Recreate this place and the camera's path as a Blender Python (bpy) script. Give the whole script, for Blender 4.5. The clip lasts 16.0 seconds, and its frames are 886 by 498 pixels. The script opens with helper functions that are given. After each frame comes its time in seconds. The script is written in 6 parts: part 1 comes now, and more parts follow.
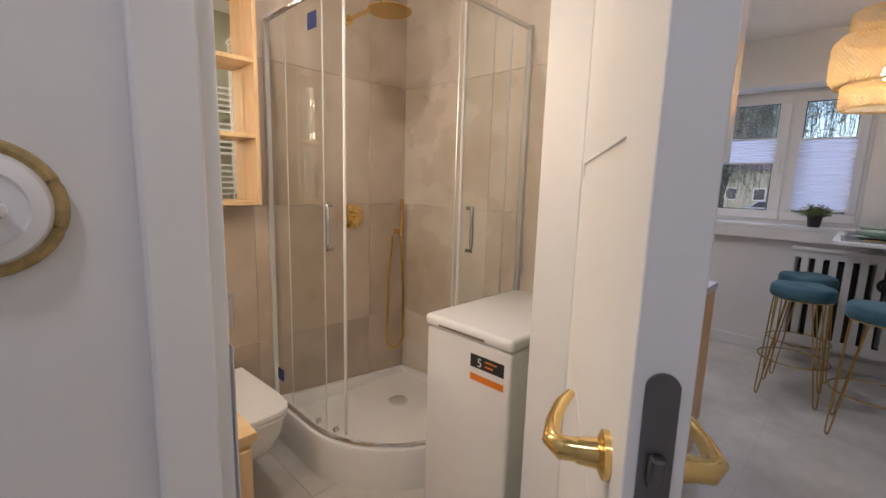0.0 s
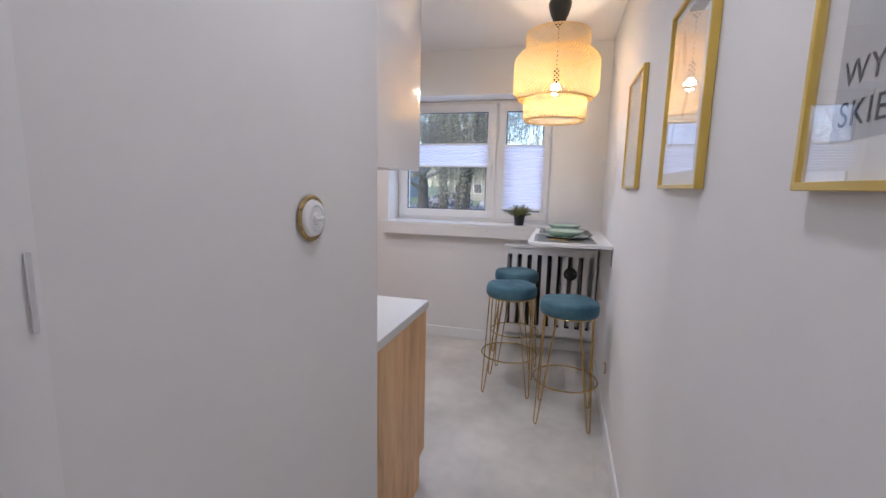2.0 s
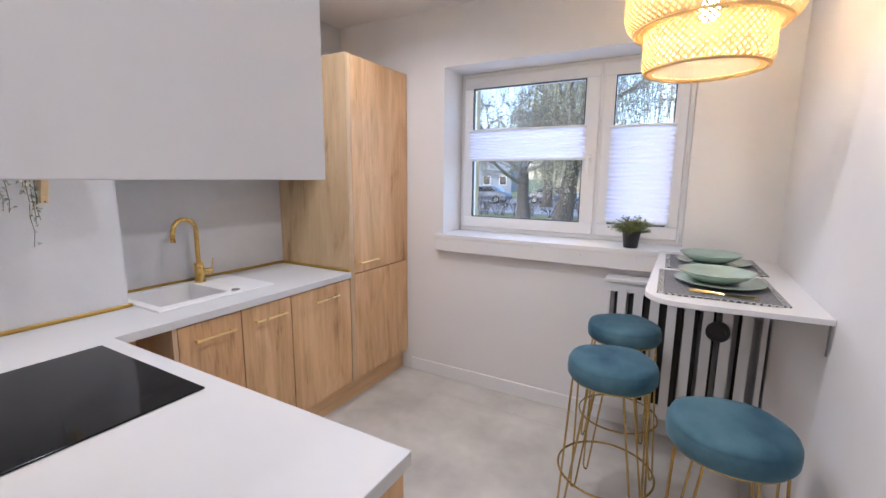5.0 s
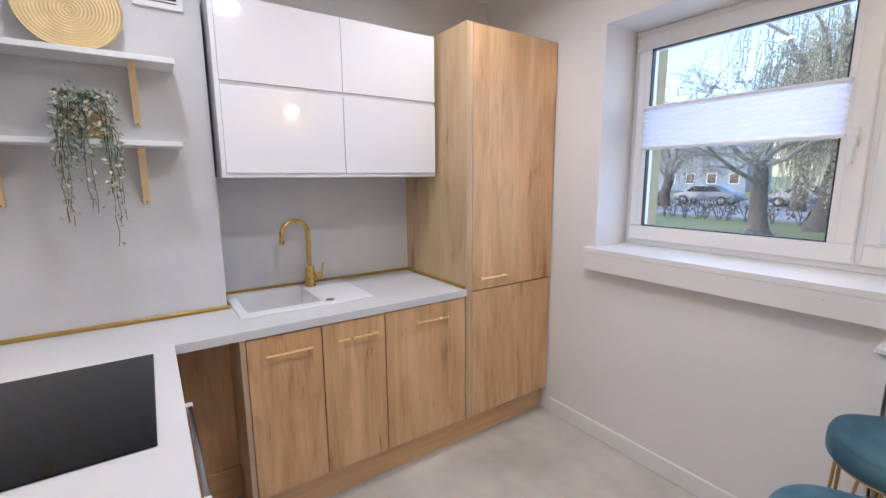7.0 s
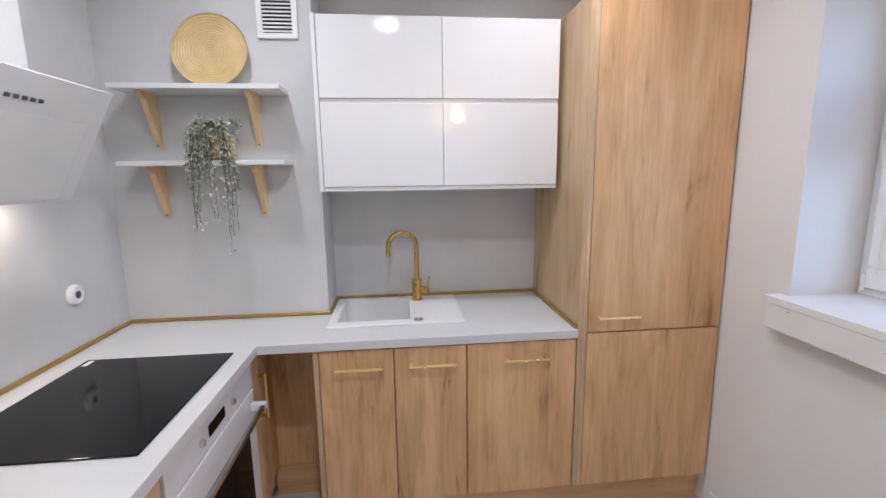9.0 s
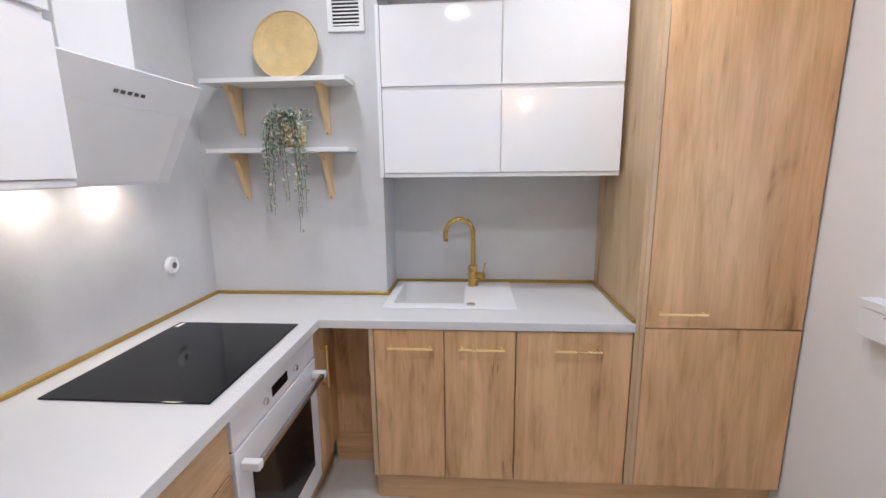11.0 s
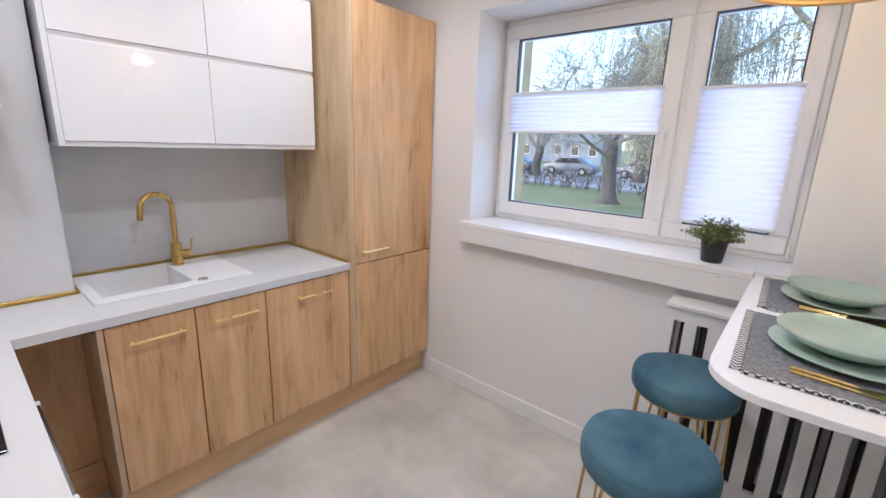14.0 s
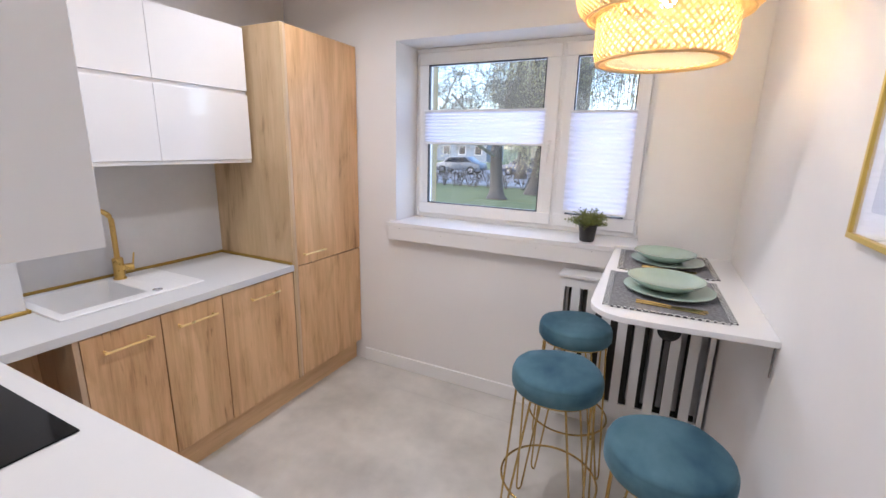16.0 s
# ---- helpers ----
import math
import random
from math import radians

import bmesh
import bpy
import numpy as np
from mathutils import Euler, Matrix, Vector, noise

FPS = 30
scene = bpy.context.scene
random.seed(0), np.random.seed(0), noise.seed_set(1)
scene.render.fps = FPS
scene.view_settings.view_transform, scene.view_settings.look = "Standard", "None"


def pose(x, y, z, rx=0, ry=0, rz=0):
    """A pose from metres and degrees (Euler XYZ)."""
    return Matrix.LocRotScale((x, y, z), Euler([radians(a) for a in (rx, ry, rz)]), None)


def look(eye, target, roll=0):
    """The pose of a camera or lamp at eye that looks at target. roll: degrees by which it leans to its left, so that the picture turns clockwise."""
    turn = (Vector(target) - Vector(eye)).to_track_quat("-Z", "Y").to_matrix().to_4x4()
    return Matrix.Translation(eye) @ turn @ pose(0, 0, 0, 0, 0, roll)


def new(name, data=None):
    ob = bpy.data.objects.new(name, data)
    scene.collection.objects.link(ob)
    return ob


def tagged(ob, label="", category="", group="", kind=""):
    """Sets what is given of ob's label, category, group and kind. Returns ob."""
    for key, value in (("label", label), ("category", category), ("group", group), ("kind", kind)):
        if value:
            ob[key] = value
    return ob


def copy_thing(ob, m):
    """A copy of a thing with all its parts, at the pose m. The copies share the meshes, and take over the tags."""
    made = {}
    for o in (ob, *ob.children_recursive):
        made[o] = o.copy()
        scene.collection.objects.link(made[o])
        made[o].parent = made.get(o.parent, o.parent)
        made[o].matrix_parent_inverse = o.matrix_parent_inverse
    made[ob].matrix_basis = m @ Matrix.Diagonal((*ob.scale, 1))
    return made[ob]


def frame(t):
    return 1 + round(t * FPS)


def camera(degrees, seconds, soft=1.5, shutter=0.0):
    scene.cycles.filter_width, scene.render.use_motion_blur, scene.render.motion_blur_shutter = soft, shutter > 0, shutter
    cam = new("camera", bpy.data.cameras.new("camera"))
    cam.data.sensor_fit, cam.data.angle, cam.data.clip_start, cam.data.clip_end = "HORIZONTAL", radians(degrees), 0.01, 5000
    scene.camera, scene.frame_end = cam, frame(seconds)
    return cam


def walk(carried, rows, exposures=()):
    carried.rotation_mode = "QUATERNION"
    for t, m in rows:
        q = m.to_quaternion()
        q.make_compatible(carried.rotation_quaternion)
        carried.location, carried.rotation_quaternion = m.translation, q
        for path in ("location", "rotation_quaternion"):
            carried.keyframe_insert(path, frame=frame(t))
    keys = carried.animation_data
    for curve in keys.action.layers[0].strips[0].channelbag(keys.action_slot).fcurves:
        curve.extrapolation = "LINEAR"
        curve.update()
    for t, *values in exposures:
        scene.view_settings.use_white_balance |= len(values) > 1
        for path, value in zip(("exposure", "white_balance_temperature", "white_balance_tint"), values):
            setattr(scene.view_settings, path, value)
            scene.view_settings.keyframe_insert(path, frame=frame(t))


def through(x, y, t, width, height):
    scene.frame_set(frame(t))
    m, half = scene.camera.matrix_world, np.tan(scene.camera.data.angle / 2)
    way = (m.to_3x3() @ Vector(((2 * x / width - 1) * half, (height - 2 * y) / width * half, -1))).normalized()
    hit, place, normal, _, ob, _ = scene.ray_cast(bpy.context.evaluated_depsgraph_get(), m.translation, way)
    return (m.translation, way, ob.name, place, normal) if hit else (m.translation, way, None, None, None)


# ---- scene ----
cam = camera(91.8, 16.0)
PATH = [
    (0, (0.018, 0.163, 1.378), (-1.360, 1.579, 1.074), 1.7),
    (0.3, (0.084, 0.219, 1.377), (-1.094, 1.807, 1.078), 1.7),
    (0.5, (0.099, 0.274, 1.377), (-0.931, 1.962, 1.078), 1.8),
    (1, (0.116, 0.453, 1.379), (-0.596, 2.299, 1.088), 1.7),
    (1.5, (0.112, 0.661, 1.394), (-0.403, 2.573, 1.107), 1.5),
    (2, (0.109, 0.851, 1.451), (-0.417, 2.758, 1.159), 1.3),
    (2.5, (0.093, 1.029, 1.469), (-0.519, 2.909, 1.168), 1.3),
    (3, (0.062, 1.190, 1.466), (-0.598, 3.053, 1.160), 1.2),
    (3.2, (0.039, 1.270, 1.474), (-0.632, 3.128, 1.165), 1.1),
    (5.3, (-0.013, 2.154, 1.510), (-1.060, 3.825, 1.180), 0.4),
    (5.5, (-0.034, 2.230, 1.505), (-1.139, 3.864, 1.174), 0.3),
    (6, (-0.046, 2.399, 1.504), (-1.331, 3.896, 1.171), 0.1),
    (6.5, (-0.047, 2.568, 1.494), (-1.503, 3.899, 1.165), -0.3),
    (7, (-0.073, 2.737, 1.491), (-1.703, 3.850, 1.163), -0.4),
    (7.5, (-0.123, 2.910, 1.529), (-1.879, 3.806, 1.193), -0.6),
    (8, (-0.155, 3.041, 1.559), (-2.007, 3.717, 1.224), -0.6),
    (8.5, (-0.167, 3.184, 1.561), (-2.090, 3.622, 1.224), -0.8),
    (9, (-0.151, 3.342, 1.558), (-2.112, 3.540, 1.223), -0.8),
    (9.5, (-0.147, 3.442, 1.557), (-2.117, 3.368, 1.217), -0.8),
    (9.7, (-0.149, 3.473, 1.545), (-2.112, 3.276, 1.217), -1.0),
    (11.8, (-0.106, 3.278, 1.545), (-2.036, 3.302, 1.020), 0.4),
    (12, (-0.106, 3.214, 1.548), (-2.030, 3.375, 1.023), 0.6),
    (12.5, (-0.077, 3.074, 1.553), (-1.947, 3.548, 1.028), 1.0),
    (13, (-0.026, 2.944, 1.541), (-1.774, 3.774, 1.037), 1.4),
    (13.5, (0.008, 2.816, 1.554), (-1.523, 4.005, 1.061), 1.8),
    (14, (0.004, 2.695, 1.556), (-1.248, 4.179, 1.078), 2.1),
    (14.5, (-0.006, 2.517, 1.564), (-1.058, 4.154, 1.104), 1.6),
    (15, (0.006, 2.384, 1.602), (-0.949, 4.077, 1.132), 1.7),
    (15.5, (0.043, 2.317, 1.614), (-0.882, 4.027, 1.145), 1.7),
    (16, (0.054, 2.259, 1.615), (-0.800, 4.007, 1.151), 1.4),
]
walk(cam, [(t, look(eye, target, roll)) for t, eye, target, roll in PATH],
     [(0.0, 1.08, 5680, 15.5), (0.5, 1.48, 5420, 13.5), (1.5, 1.74, 5580, 15), (3.2, 1.62, 5640, 15.5), (5.3, 2.02, 5720, 15), (9.5, 1.96, 5650, 12.5), (12.0, 2.08, 5640, 12.5), (16.0, 2.05, 5800, 15)])

# ---- light and sky ----
world = bpy.data.worlds.new("world")
scene.world = world
world.use_nodes = True
wn = world.node_tree
sky = wn.nodes.new("ShaderNodeTexSky")
sky.sky_type = "NISHITA"
sky.sun_disc = False
sky.sun_elevation = radians(26)
sky.sun_rotation = radians(215)
wn.links.new(sky.outputs[0], wn.nodes["Background"].inputs[0])
wn.nodes["Background"].inputs[1].default_value = 0.12

sun_data = bpy.data.lights.new("sun", "SUN")
sun_data.energy, sun_data.angle, sun_data.color = 0.6, radians(40), (1.0, 0.93, 0.84)
sun = new("sun", sun_data)
sun.matrix_world = look((0, 0, 30), (6, -5, 26.5))

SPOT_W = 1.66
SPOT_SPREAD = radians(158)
LAMP_W = 0.46


def area(name, at, to, size, watts, color, size_y=None):
    d = bpy.data.lights.new(name, "AREA")
    d.energy, d.color, d.size = watts, color, size
    d.shape = "DISK"
    if size_y:
        d.shape, d.size_y = "RECTANGLE", size_y
    ob = new(name, d)
    ob.matrix_world = look(at, to)
    return ob


def point(name, at, watts, color, radius):
    d = bpy.data.lights.new(name, "POINT")
    d.energy, d.color, d.shadow_soft_size = watts, color, radius
    ob = new(name, d)
    ob.location = at
    return ob


area("window_daylight", (-0.76, 5.12, 1.68), (-0.76, 4.0, 1.60), 1.45, 1.5, (0.60, 0.70, 1.0), 1.05)

# ---- materials ----
def material(name, color, rough=0.5, metal=0.0, var=0.06, scale=6.0, fine=60.0, bump=0.15, bump_scale=120.0, stretch=(1, 1, 1),
             color2=None, coat=0.0, rough_var=0.05, rand=0.0, spec=0.5):
    """A surface with cloudy variation, grain and fine relief, in world-size coordinates."""
    m = bpy.data.materials.new(name)
    m.use_nodes = True
    nt = m.node_tree
    b = nt.nodes["Principled BSDF"]
    b.inputs["Roughness"].default_value = rough
    b.inputs["Metallic"].default_value = metal
    b.inputs["Coat Weight"].default_value = coat
    b.inputs["Coat Roughness"].default_value = 0.05
    b.inputs["Specular IOR Level"].default_value = spec
    geo = nt.nodes.new("ShaderNodeNewGeometry")
    mp = nt.nodes.new("ShaderNodeMapping")
    mp.inputs["Scale"].default_value = stretch
    nt.links.new(geo.outputs["Position"], mp.inputs["Vector"])
    info = nt.nodes.new("ShaderNodeObjectInfo")
    if rand:
        sh = nt.nodes.new("ShaderNodeVectorMath")
        sh.operation = "MULTIPLY_ADD"
        nt.links.new(info.outputs["Random"], sh.inputs[0])
        sh.inputs[1].default_value = (7.0, 5.0, 3.0)
        nt.links.new(mp.outputs[0], sh.inputs[2])
        src = sh.outputs[0]
    else:
        src = mp.outputs[0]
    n1 = nt.nodes.new("ShaderNodeTexNoise")
    n1.inputs["Scale"].default_value, n1.inputs["Detail"].default_value = scale, 5
    n2 = nt.nodes.new("ShaderNodeTexNoise")
    n2.inputs["Scale"].default_value, n2.inputs["Detail"].default_value = fine, 4
    nt.links.new(src, n1.inputs["Vector"])
    nt.links.new(src, n2.inputs["Vector"])
    mixn = nt.nodes.new("ShaderNodeMath")
    mixn.operation = "MULTIPLY_ADD"
    nt.links.new(n2.outputs["Fac"], mixn.inputs[0])
    mixn.inputs[1].default_value = 0.4
    half = nt.nodes.new("ShaderNodeMath")
    half.operation = "MULTIPLY_ADD"
    nt.links.new(n1.outputs["Fac"], half.inputs[0])
    half.inputs[1].default_value, half.inputs[2].default_value = 1.6, -0.5
    nt.links.new(half.outputs[0], mixn.inputs[2])
    ramp = nt.nodes.new("ShaderNodeMix")
    ramp.data_type = "RGBA"
    c2 = color2 or tuple(max(0, c * (1 - 2.2 * var)) for c in color)
    ramp.inputs["A"].default_value = (*c2, 1)
    ramp.inputs["B"].default_value = (*color, 1)
    nt.links.new(mixn.outputs[0], ramp.inputs["Factor"])
    out = ramp.outputs["Result"]
    if rand:
        hsv = nt.nodes.new("ShaderNodeHueSaturation")
        mr = nt.nodes.new("ShaderNodeMapRange")
        mr.inputs["To Min"].default_value, mr.inputs["To Max"].default_value = 1 - rand, 1 + rand
        nt.links.new(info.outputs["Random"], mr.inputs["Value"])
        nt.links.new(mr.outputs[0], hsv.inputs["Value"])
        nt.links.new(out, hsv.inputs["Color"])
        out = hsv.outputs[0]
    nt.links.new(out, b.inputs["Base Color"])
    rr = nt.nodes.new("ShaderNodeMapRange")
    rr.inputs["To Min"].default_value = max(0.02, rough - rough_var)
    rr.inputs["To Max"].default_value = min(1, rough + rough_var)
    nt.links.new(n1.outputs["Fac"], rr.inputs["Value"])
    nt.links.new(rr.outputs[0], b.inputs["Roughness"])
    if bump:
        n3 = nt.nodes.new("ShaderNodeTexNoise")
        n3.inputs["Scale"].default_value, n3.inputs["Detail"].default_value = bump_scale, 3
        nt.links.new(mp.outputs[0], n3.inputs["Vector"])
        bp = nt.nodes.new("ShaderNodeBump")
        bp.inputs["Strength"].default_value, bp.inputs["Distance"].default_value = bump, 0.002
        nt.links.new(n3.outputs["Fac"], bp.inputs["Height"])
        nt.links.new(bp.outputs[0], b.inputs["Normal"])
    return m


def wood(name, light, dark, axis="z", scale=1.0, rough=0.45, pink=0.7):
    """Veneer with long grain along one axis: broad boards, fine lines, short dark cracks and a few knots."""
    m = bpy.data.materials.new(name)
    m.use_nodes = True
    nt = m.node_tree
    b = nt.nodes["Principled BSDF"]
    geo = nt.nodes.new("ShaderNodeNewGeometry")
    info = nt.nodes.new("ShaderNodeObjectInfo")
    sh = nt.nodes.new("ShaderNodeVectorMath")
    sh.operation = "MULTIPLY_ADD"
    sh.inputs[1].default_value = (3.1, 4.7, 2.3)
    nt.links.new(info.outputs["Random"], sh.inputs[0])
    nt.links.new(geo.outputs["Position"], sh.inputs[2])
    k = {"x": 0, "y": 1, "z": 2}[axis]

    def stretched(across, lengthwise):
        mp = nt.nodes.new("ShaderNodeMapping")
        v = [across * scale] * 3
        v[k] = lengthwise * scale
        mp.inputs["Scale"].default_value = v
        nt.links.new(sh.outputs[0], mp.inputs["Vector"])
        return mp.outputs[0]

    def grain(across, lengthwise, detail, twist=0.0):
        n = nt.nodes.new("ShaderNodeTexNoise")
        n.inputs["Scale"].default_value, n.inputs["Detail"].default_value = 1.0, detail
        n.inputs["Distortion"].default_value = twist
        nt.links.new(stretched(across, lengthwise), n.inputs["Vector"])
        return n.outputs["Fac"]

    def ranged(value, lo, hi, to_lo, to_hi):
        r = nt.nodes.new("ShaderNodeMapRange")
        for socket, v in (("From Min", lo), ("From Max", hi), ("To Min", to_lo), ("To Max", to_hi)):
            r.inputs[socket].default_value = v
        nt.links.new(value, r.inputs["Value"])
        return r.outputs[0]

    def plus(p, q):
        n = nt.nodes.new("ShaderNodeMath")
        n.operation = "ADD"
        nt.links.new(p, n.inputs[0])
        nt.links.new(q, n.inputs[1])
        return n.outputs[0]

    lines = grain(24, 1.2, 8, 1.6)
    knot = nt.nodes.new("ShaderNodeTexVoronoi")
    knot.inputs["Scale"].default_value = 1.0
    knot.inputs["Randomness"].default_value = 1.0
    nt.links.new(stretched(3.4, 1.9), knot.inputs["Vector"])
    tone = plus(ranged(grain(6.0, 0.8, 5, 1.8), 0.28, 0.72, 0.20, 1.02), ranged(lines, 0.25, 0.75, -0.20, 0.20))
    tone = plus(tone, ranged(grain(150, 7, 3, 0.5), 0.3, 0.7, -0.10, 0.10))
    tone = plus(tone, ranged(grain(60, 5, 3, 0.8), 0.62, 0.77, 0.0, -0.45))
    tone = plus(tone, ranged(grain(8.0, 2.2, 5, 1.5), 0.50, 0.74, 0.05, -0.32))
    tone = plus(tone, ranged(knot.outputs["Distance"], 0.015, 0.060, -0.60, 0.0))
    ramp = nt.nodes.new("ShaderNodeValToRGB")
    ramp.color_ramp.elements[0].position, ramp.color_ramp.elements[0].color = 0.02, (*(c * 0.80 for c in dark), 1)
    ramp.color_ramp.elements[1].position, ramp.color_ramp.elements[1].color = 0.95, (*light, 1)
    mid = ramp.color_ramp.elements.new(0.34)
    mid.color = (*(0.55 * d + 0.45 * c for d, c in zip(dark, light)), 1)
    nt.links.new(tone, ramp.inputs[0])
    rosy = nt.nodes.new("ShaderNodeMix")
    rosy.data_type, rosy.blend_type = "RGBA", "MULTIPLY"
    rosy.inputs["B"].default_value = (1.0, 0.94, 0.93, 1)
    nt.links.new(ranged(grain(4.5, 0.30, 2, 0.8), 0.40, 0.62, 0.0, pink), rosy.inputs["Factor"])
    nt.links.new(ramp.outputs[0], rosy.inputs["A"])
    nt.links.new(rosy.outputs["Result"], b.inputs["Base Color"])
    nt.links.new(ranged(lines, 0.2, 0.8, rough + 0.08, rough - 0.08), b.inputs["Roughness"])
    bp = nt.nodes.new("ShaderNodeBump")
    bp.inputs["Strength"].default_value, bp.inputs["Distance"].default_value = 0.12, 0.001
    nt.links.new(tone, bp.inputs["Height"])
    nt.links.new(bp.outputs[0], b.inputs["Normal"])
    return m


def glass(name, tint=(1, 1, 1), gloss=1.0):
    m = bpy.data.materials.new(name)
    m.use_nodes = True
    nt = m.node_tree
    nt.nodes.remove(nt.nodes["Principled BSDF"])
    tr = nt.nodes.new("ShaderNodeBsdfTransparent")
    tr.inputs[0].default_value = (*tint, 1)
    gl = nt.nodes.new("ShaderNodeBsdfGlossy")
    gl.inputs["Roughness"].default_value = 0.01
    gl.inputs[0].default_value = (gloss, gloss, gloss, 1)
    lw = nt.nodes.new("ShaderNodeLayerWeight")
    lw.inputs[0].default_value = 0.5
    p5 = nt.nodes.new("ShaderNodeMath")
    p5.operation = "POWER"
    p5.inputs[1].default_value = 5.0
    nt.links.new(lw.outputs["Facing"], p5.inputs[0])
    fr = nt.nodes.new("ShaderNodeMath")
    fr.operation = "MULTIPLY_ADD"
    fr.inputs[1].default_value, fr.inputs[2].default_value = 0.9, 0.045
    nt.links.new(p5.outputs[0], fr.inputs[0])
    mx = nt.nodes.new("ShaderNodeMixShader")
    nt.links.new(fr.outputs[0], mx.inputs[0])
    nt.links.new(tr.outputs[0], mx.inputs[1])
    nt.links.new(gl.outputs[0], mx.inputs[2])
    nt.links.new(mx.outputs[0], nt.nodes["Material Output"].inputs[0])
    return m


def thin(name, color, through, trans_color=None, rough=0.6, var=0.1, bump=0.1):
    """A thin sheet or fibre that lets part of the light through."""
    m = material(name, color, rough, var=var, bump=bump)
    nt = m.node_tree
    tl = nt.nodes.new("ShaderNodeBsdfTranslucent")
    tl.inputs[0].default_value = (*(trans_color or color), 1)
    mx = nt.nodes.new("ShaderNodeMixShader")
    mx.inputs[0].default_value = through
    nt.links.new(nt.nodes["Principled BSDF"].outputs[0], mx.inputs[1])
    nt.links.new(tl.outputs[0], mx.inputs[2])
    nt.links.new(mx.outputs[0], nt.nodes["Material Output"].inputs[0])
    return m


def chevron(name, pale, dark, pitch=0.016, period=0.021):
    """Woven zigzag bands in two colours."""
    m = material(name, pale, 0.95, var=0.1, bump=0.8, bump_scale=260)
    nt = m.node_tree
    xyz = nt.nodes.new("ShaderNodeSeparateXYZ")
    nt.links.new(nt.nodes.new("ShaderNodeNewGeometry").outputs["Position"], xyz.inputs[0])

    def calc(op, p, q):
        n = nt.nodes.new("ShaderNodeMath")
        n.operation = op
        for socket, v in zip(n.inputs, (p, q)):
            if isinstance(v, float):
                socket.default_value = v
            else:
                nt.links.new(v, socket)
        return n.outputs[0]

    zig = calc("PINGPONG", xyz.outputs["X"], period / 2)
    zag = calc("PINGPONG", calc("ADD", xyz.outputs["Y"], zig), pitch / 2)
    mx = nt.nodes.new("ShaderNodeMix")
    mx.data_type = "RGBA"
    mx.inputs["A"].default_value, mx.inputs["B"].default_value = (*pale, 1), (*dark, 1)
    nt.links.new(calc("GREATER_THAN", zag, pitch / 4), mx.inputs["Factor"])
    nt.links.new(mx.outputs["Result"], nt.nodes["Principled BSDF"].inputs["Base Color"])
    return m


def glow(name, color, strength):
    m = bpy.data.materials.new(name)
    m.use_nodes = True
    b = m.node_tree.nodes["Principled BSDF"]
    b.inputs["Base Color"].default_value = (*color, 1)
    b.inputs["Emission Color"].default_value = (*color, 1)
    b.inputs["Emission Strength"].default_value = strength
    return m


M_WHITE = material("white_wall_paint", (0.815, 0.795, 0.78), 0.75, var=0.025, scale=2.2, fine=35, bump=0.08, bump_scale=160)
M_CEIL = material("ceiling_paint", (0.80, 0.79, 0.78), 0.85, var=0.02, scale=1.5, bump=0.15)
M_GREY = material("grey_wall_paint", (0.655, 0.65, 0.65), 0.55, var=0.07, scale=3.0, fine=22, bump=0.25, bump_scale=90)
M_FLOOR = material("cement_floor_tile", (0.75, 0.715, 0.655), 0.32, var=0.16, scale=2.2, fine=13, bump=0.05, bump_scale=70, rough_var=0.09, rand=0.0,
                   color2=(0.41, 0.39, 0.355))
M_GROUT = material("grey_grout", (0.60, 0.58, 0.54), 0.8, bump=0.2)
M_TRIM = material("white_trim_paint", (0.84, 0.83, 0.82), 0.4, var=0.02, bump=0.06)
M_OAK = wood("oak_veneer", (0.78, 0.510, 0.270), (0.44, 0.235, 0.092))
M_OAKS = wood("oak_side_veneer", (0.64, 0.47, 0.27), (0.46, 0.31, 0.16))
M_OAK_H = wood("oak_veneer_flat", (0.75, 0.50, 0.27), (0.48, 0.28, 0.12), axis="y")
M_OAK_X = wood("oak_veneer_across", (0.68, 0.45, 0.25), (0.44, 0.255, 0.12), axis="x")
M_EDGE = wood("oak_edge_band", (0.66, 0.50, 0.33), (0.48, 0.33, 0.19))
M_PINE = wood("pine_wood", (0.78, 0.57, 0.32), (0.62, 0.41, 0.19), scale=0.8)
M_FRAME = material("gold_picture_frame", (0.70, 0.50, 0.12), 0.38, metal=0.75, var=0.05, scale=8, bump=0.04, bump_scale=200)
M_GLOSS = material("white_gloss_lacquer", (0.84, 0.83, 0.84), 0.07, var=0.012, bump=0.012, bump_scale=14, coat=0.5, rough_var=0.015)
M_SATIN = material("white_satin_board", (0.82, 0.81, 0.80), 0.35, var=0.02, bump=0.05)
M_TOP = material("white_worktop", (0.67, 0.665, 0.66), 0.38, var=0.02, fine=90, bump=0.10, bump_scale=260)
M_SINK = material("white_composite_sink", (0.85, 0.84, 0.83), 0.3, var=0.02, bump=0.06, bump_scale=300)
M_GOLD = material("brushed_gold", (0.66, 0.44, 0.14), 0.28, metal=1.0, var=0.06, scale=30, bump=0.05, bump_scale=300)
M_BRASS = material("polished_brass", (0.86, 0.62, 0.24), 0.14, metal=1.0, var=0.05, bump=0.02)
M_BRASSD = material("aged_brass", (0.60, 0.42, 0.15), 0.24, metal=1.0, var=0.12, scale=25, bump=0.05)
M_HANDLE = material("satin_brass_handle", (0.92, 0.70, 0.32), 0.28, metal=0.75, var=0.04, bump=0.02)
M_TRIMG = material("gold_trim_strip", (0.52, 0.34, 0.08), 0.4, metal=0.7, var=0.12, scale=12, bump=0.1)
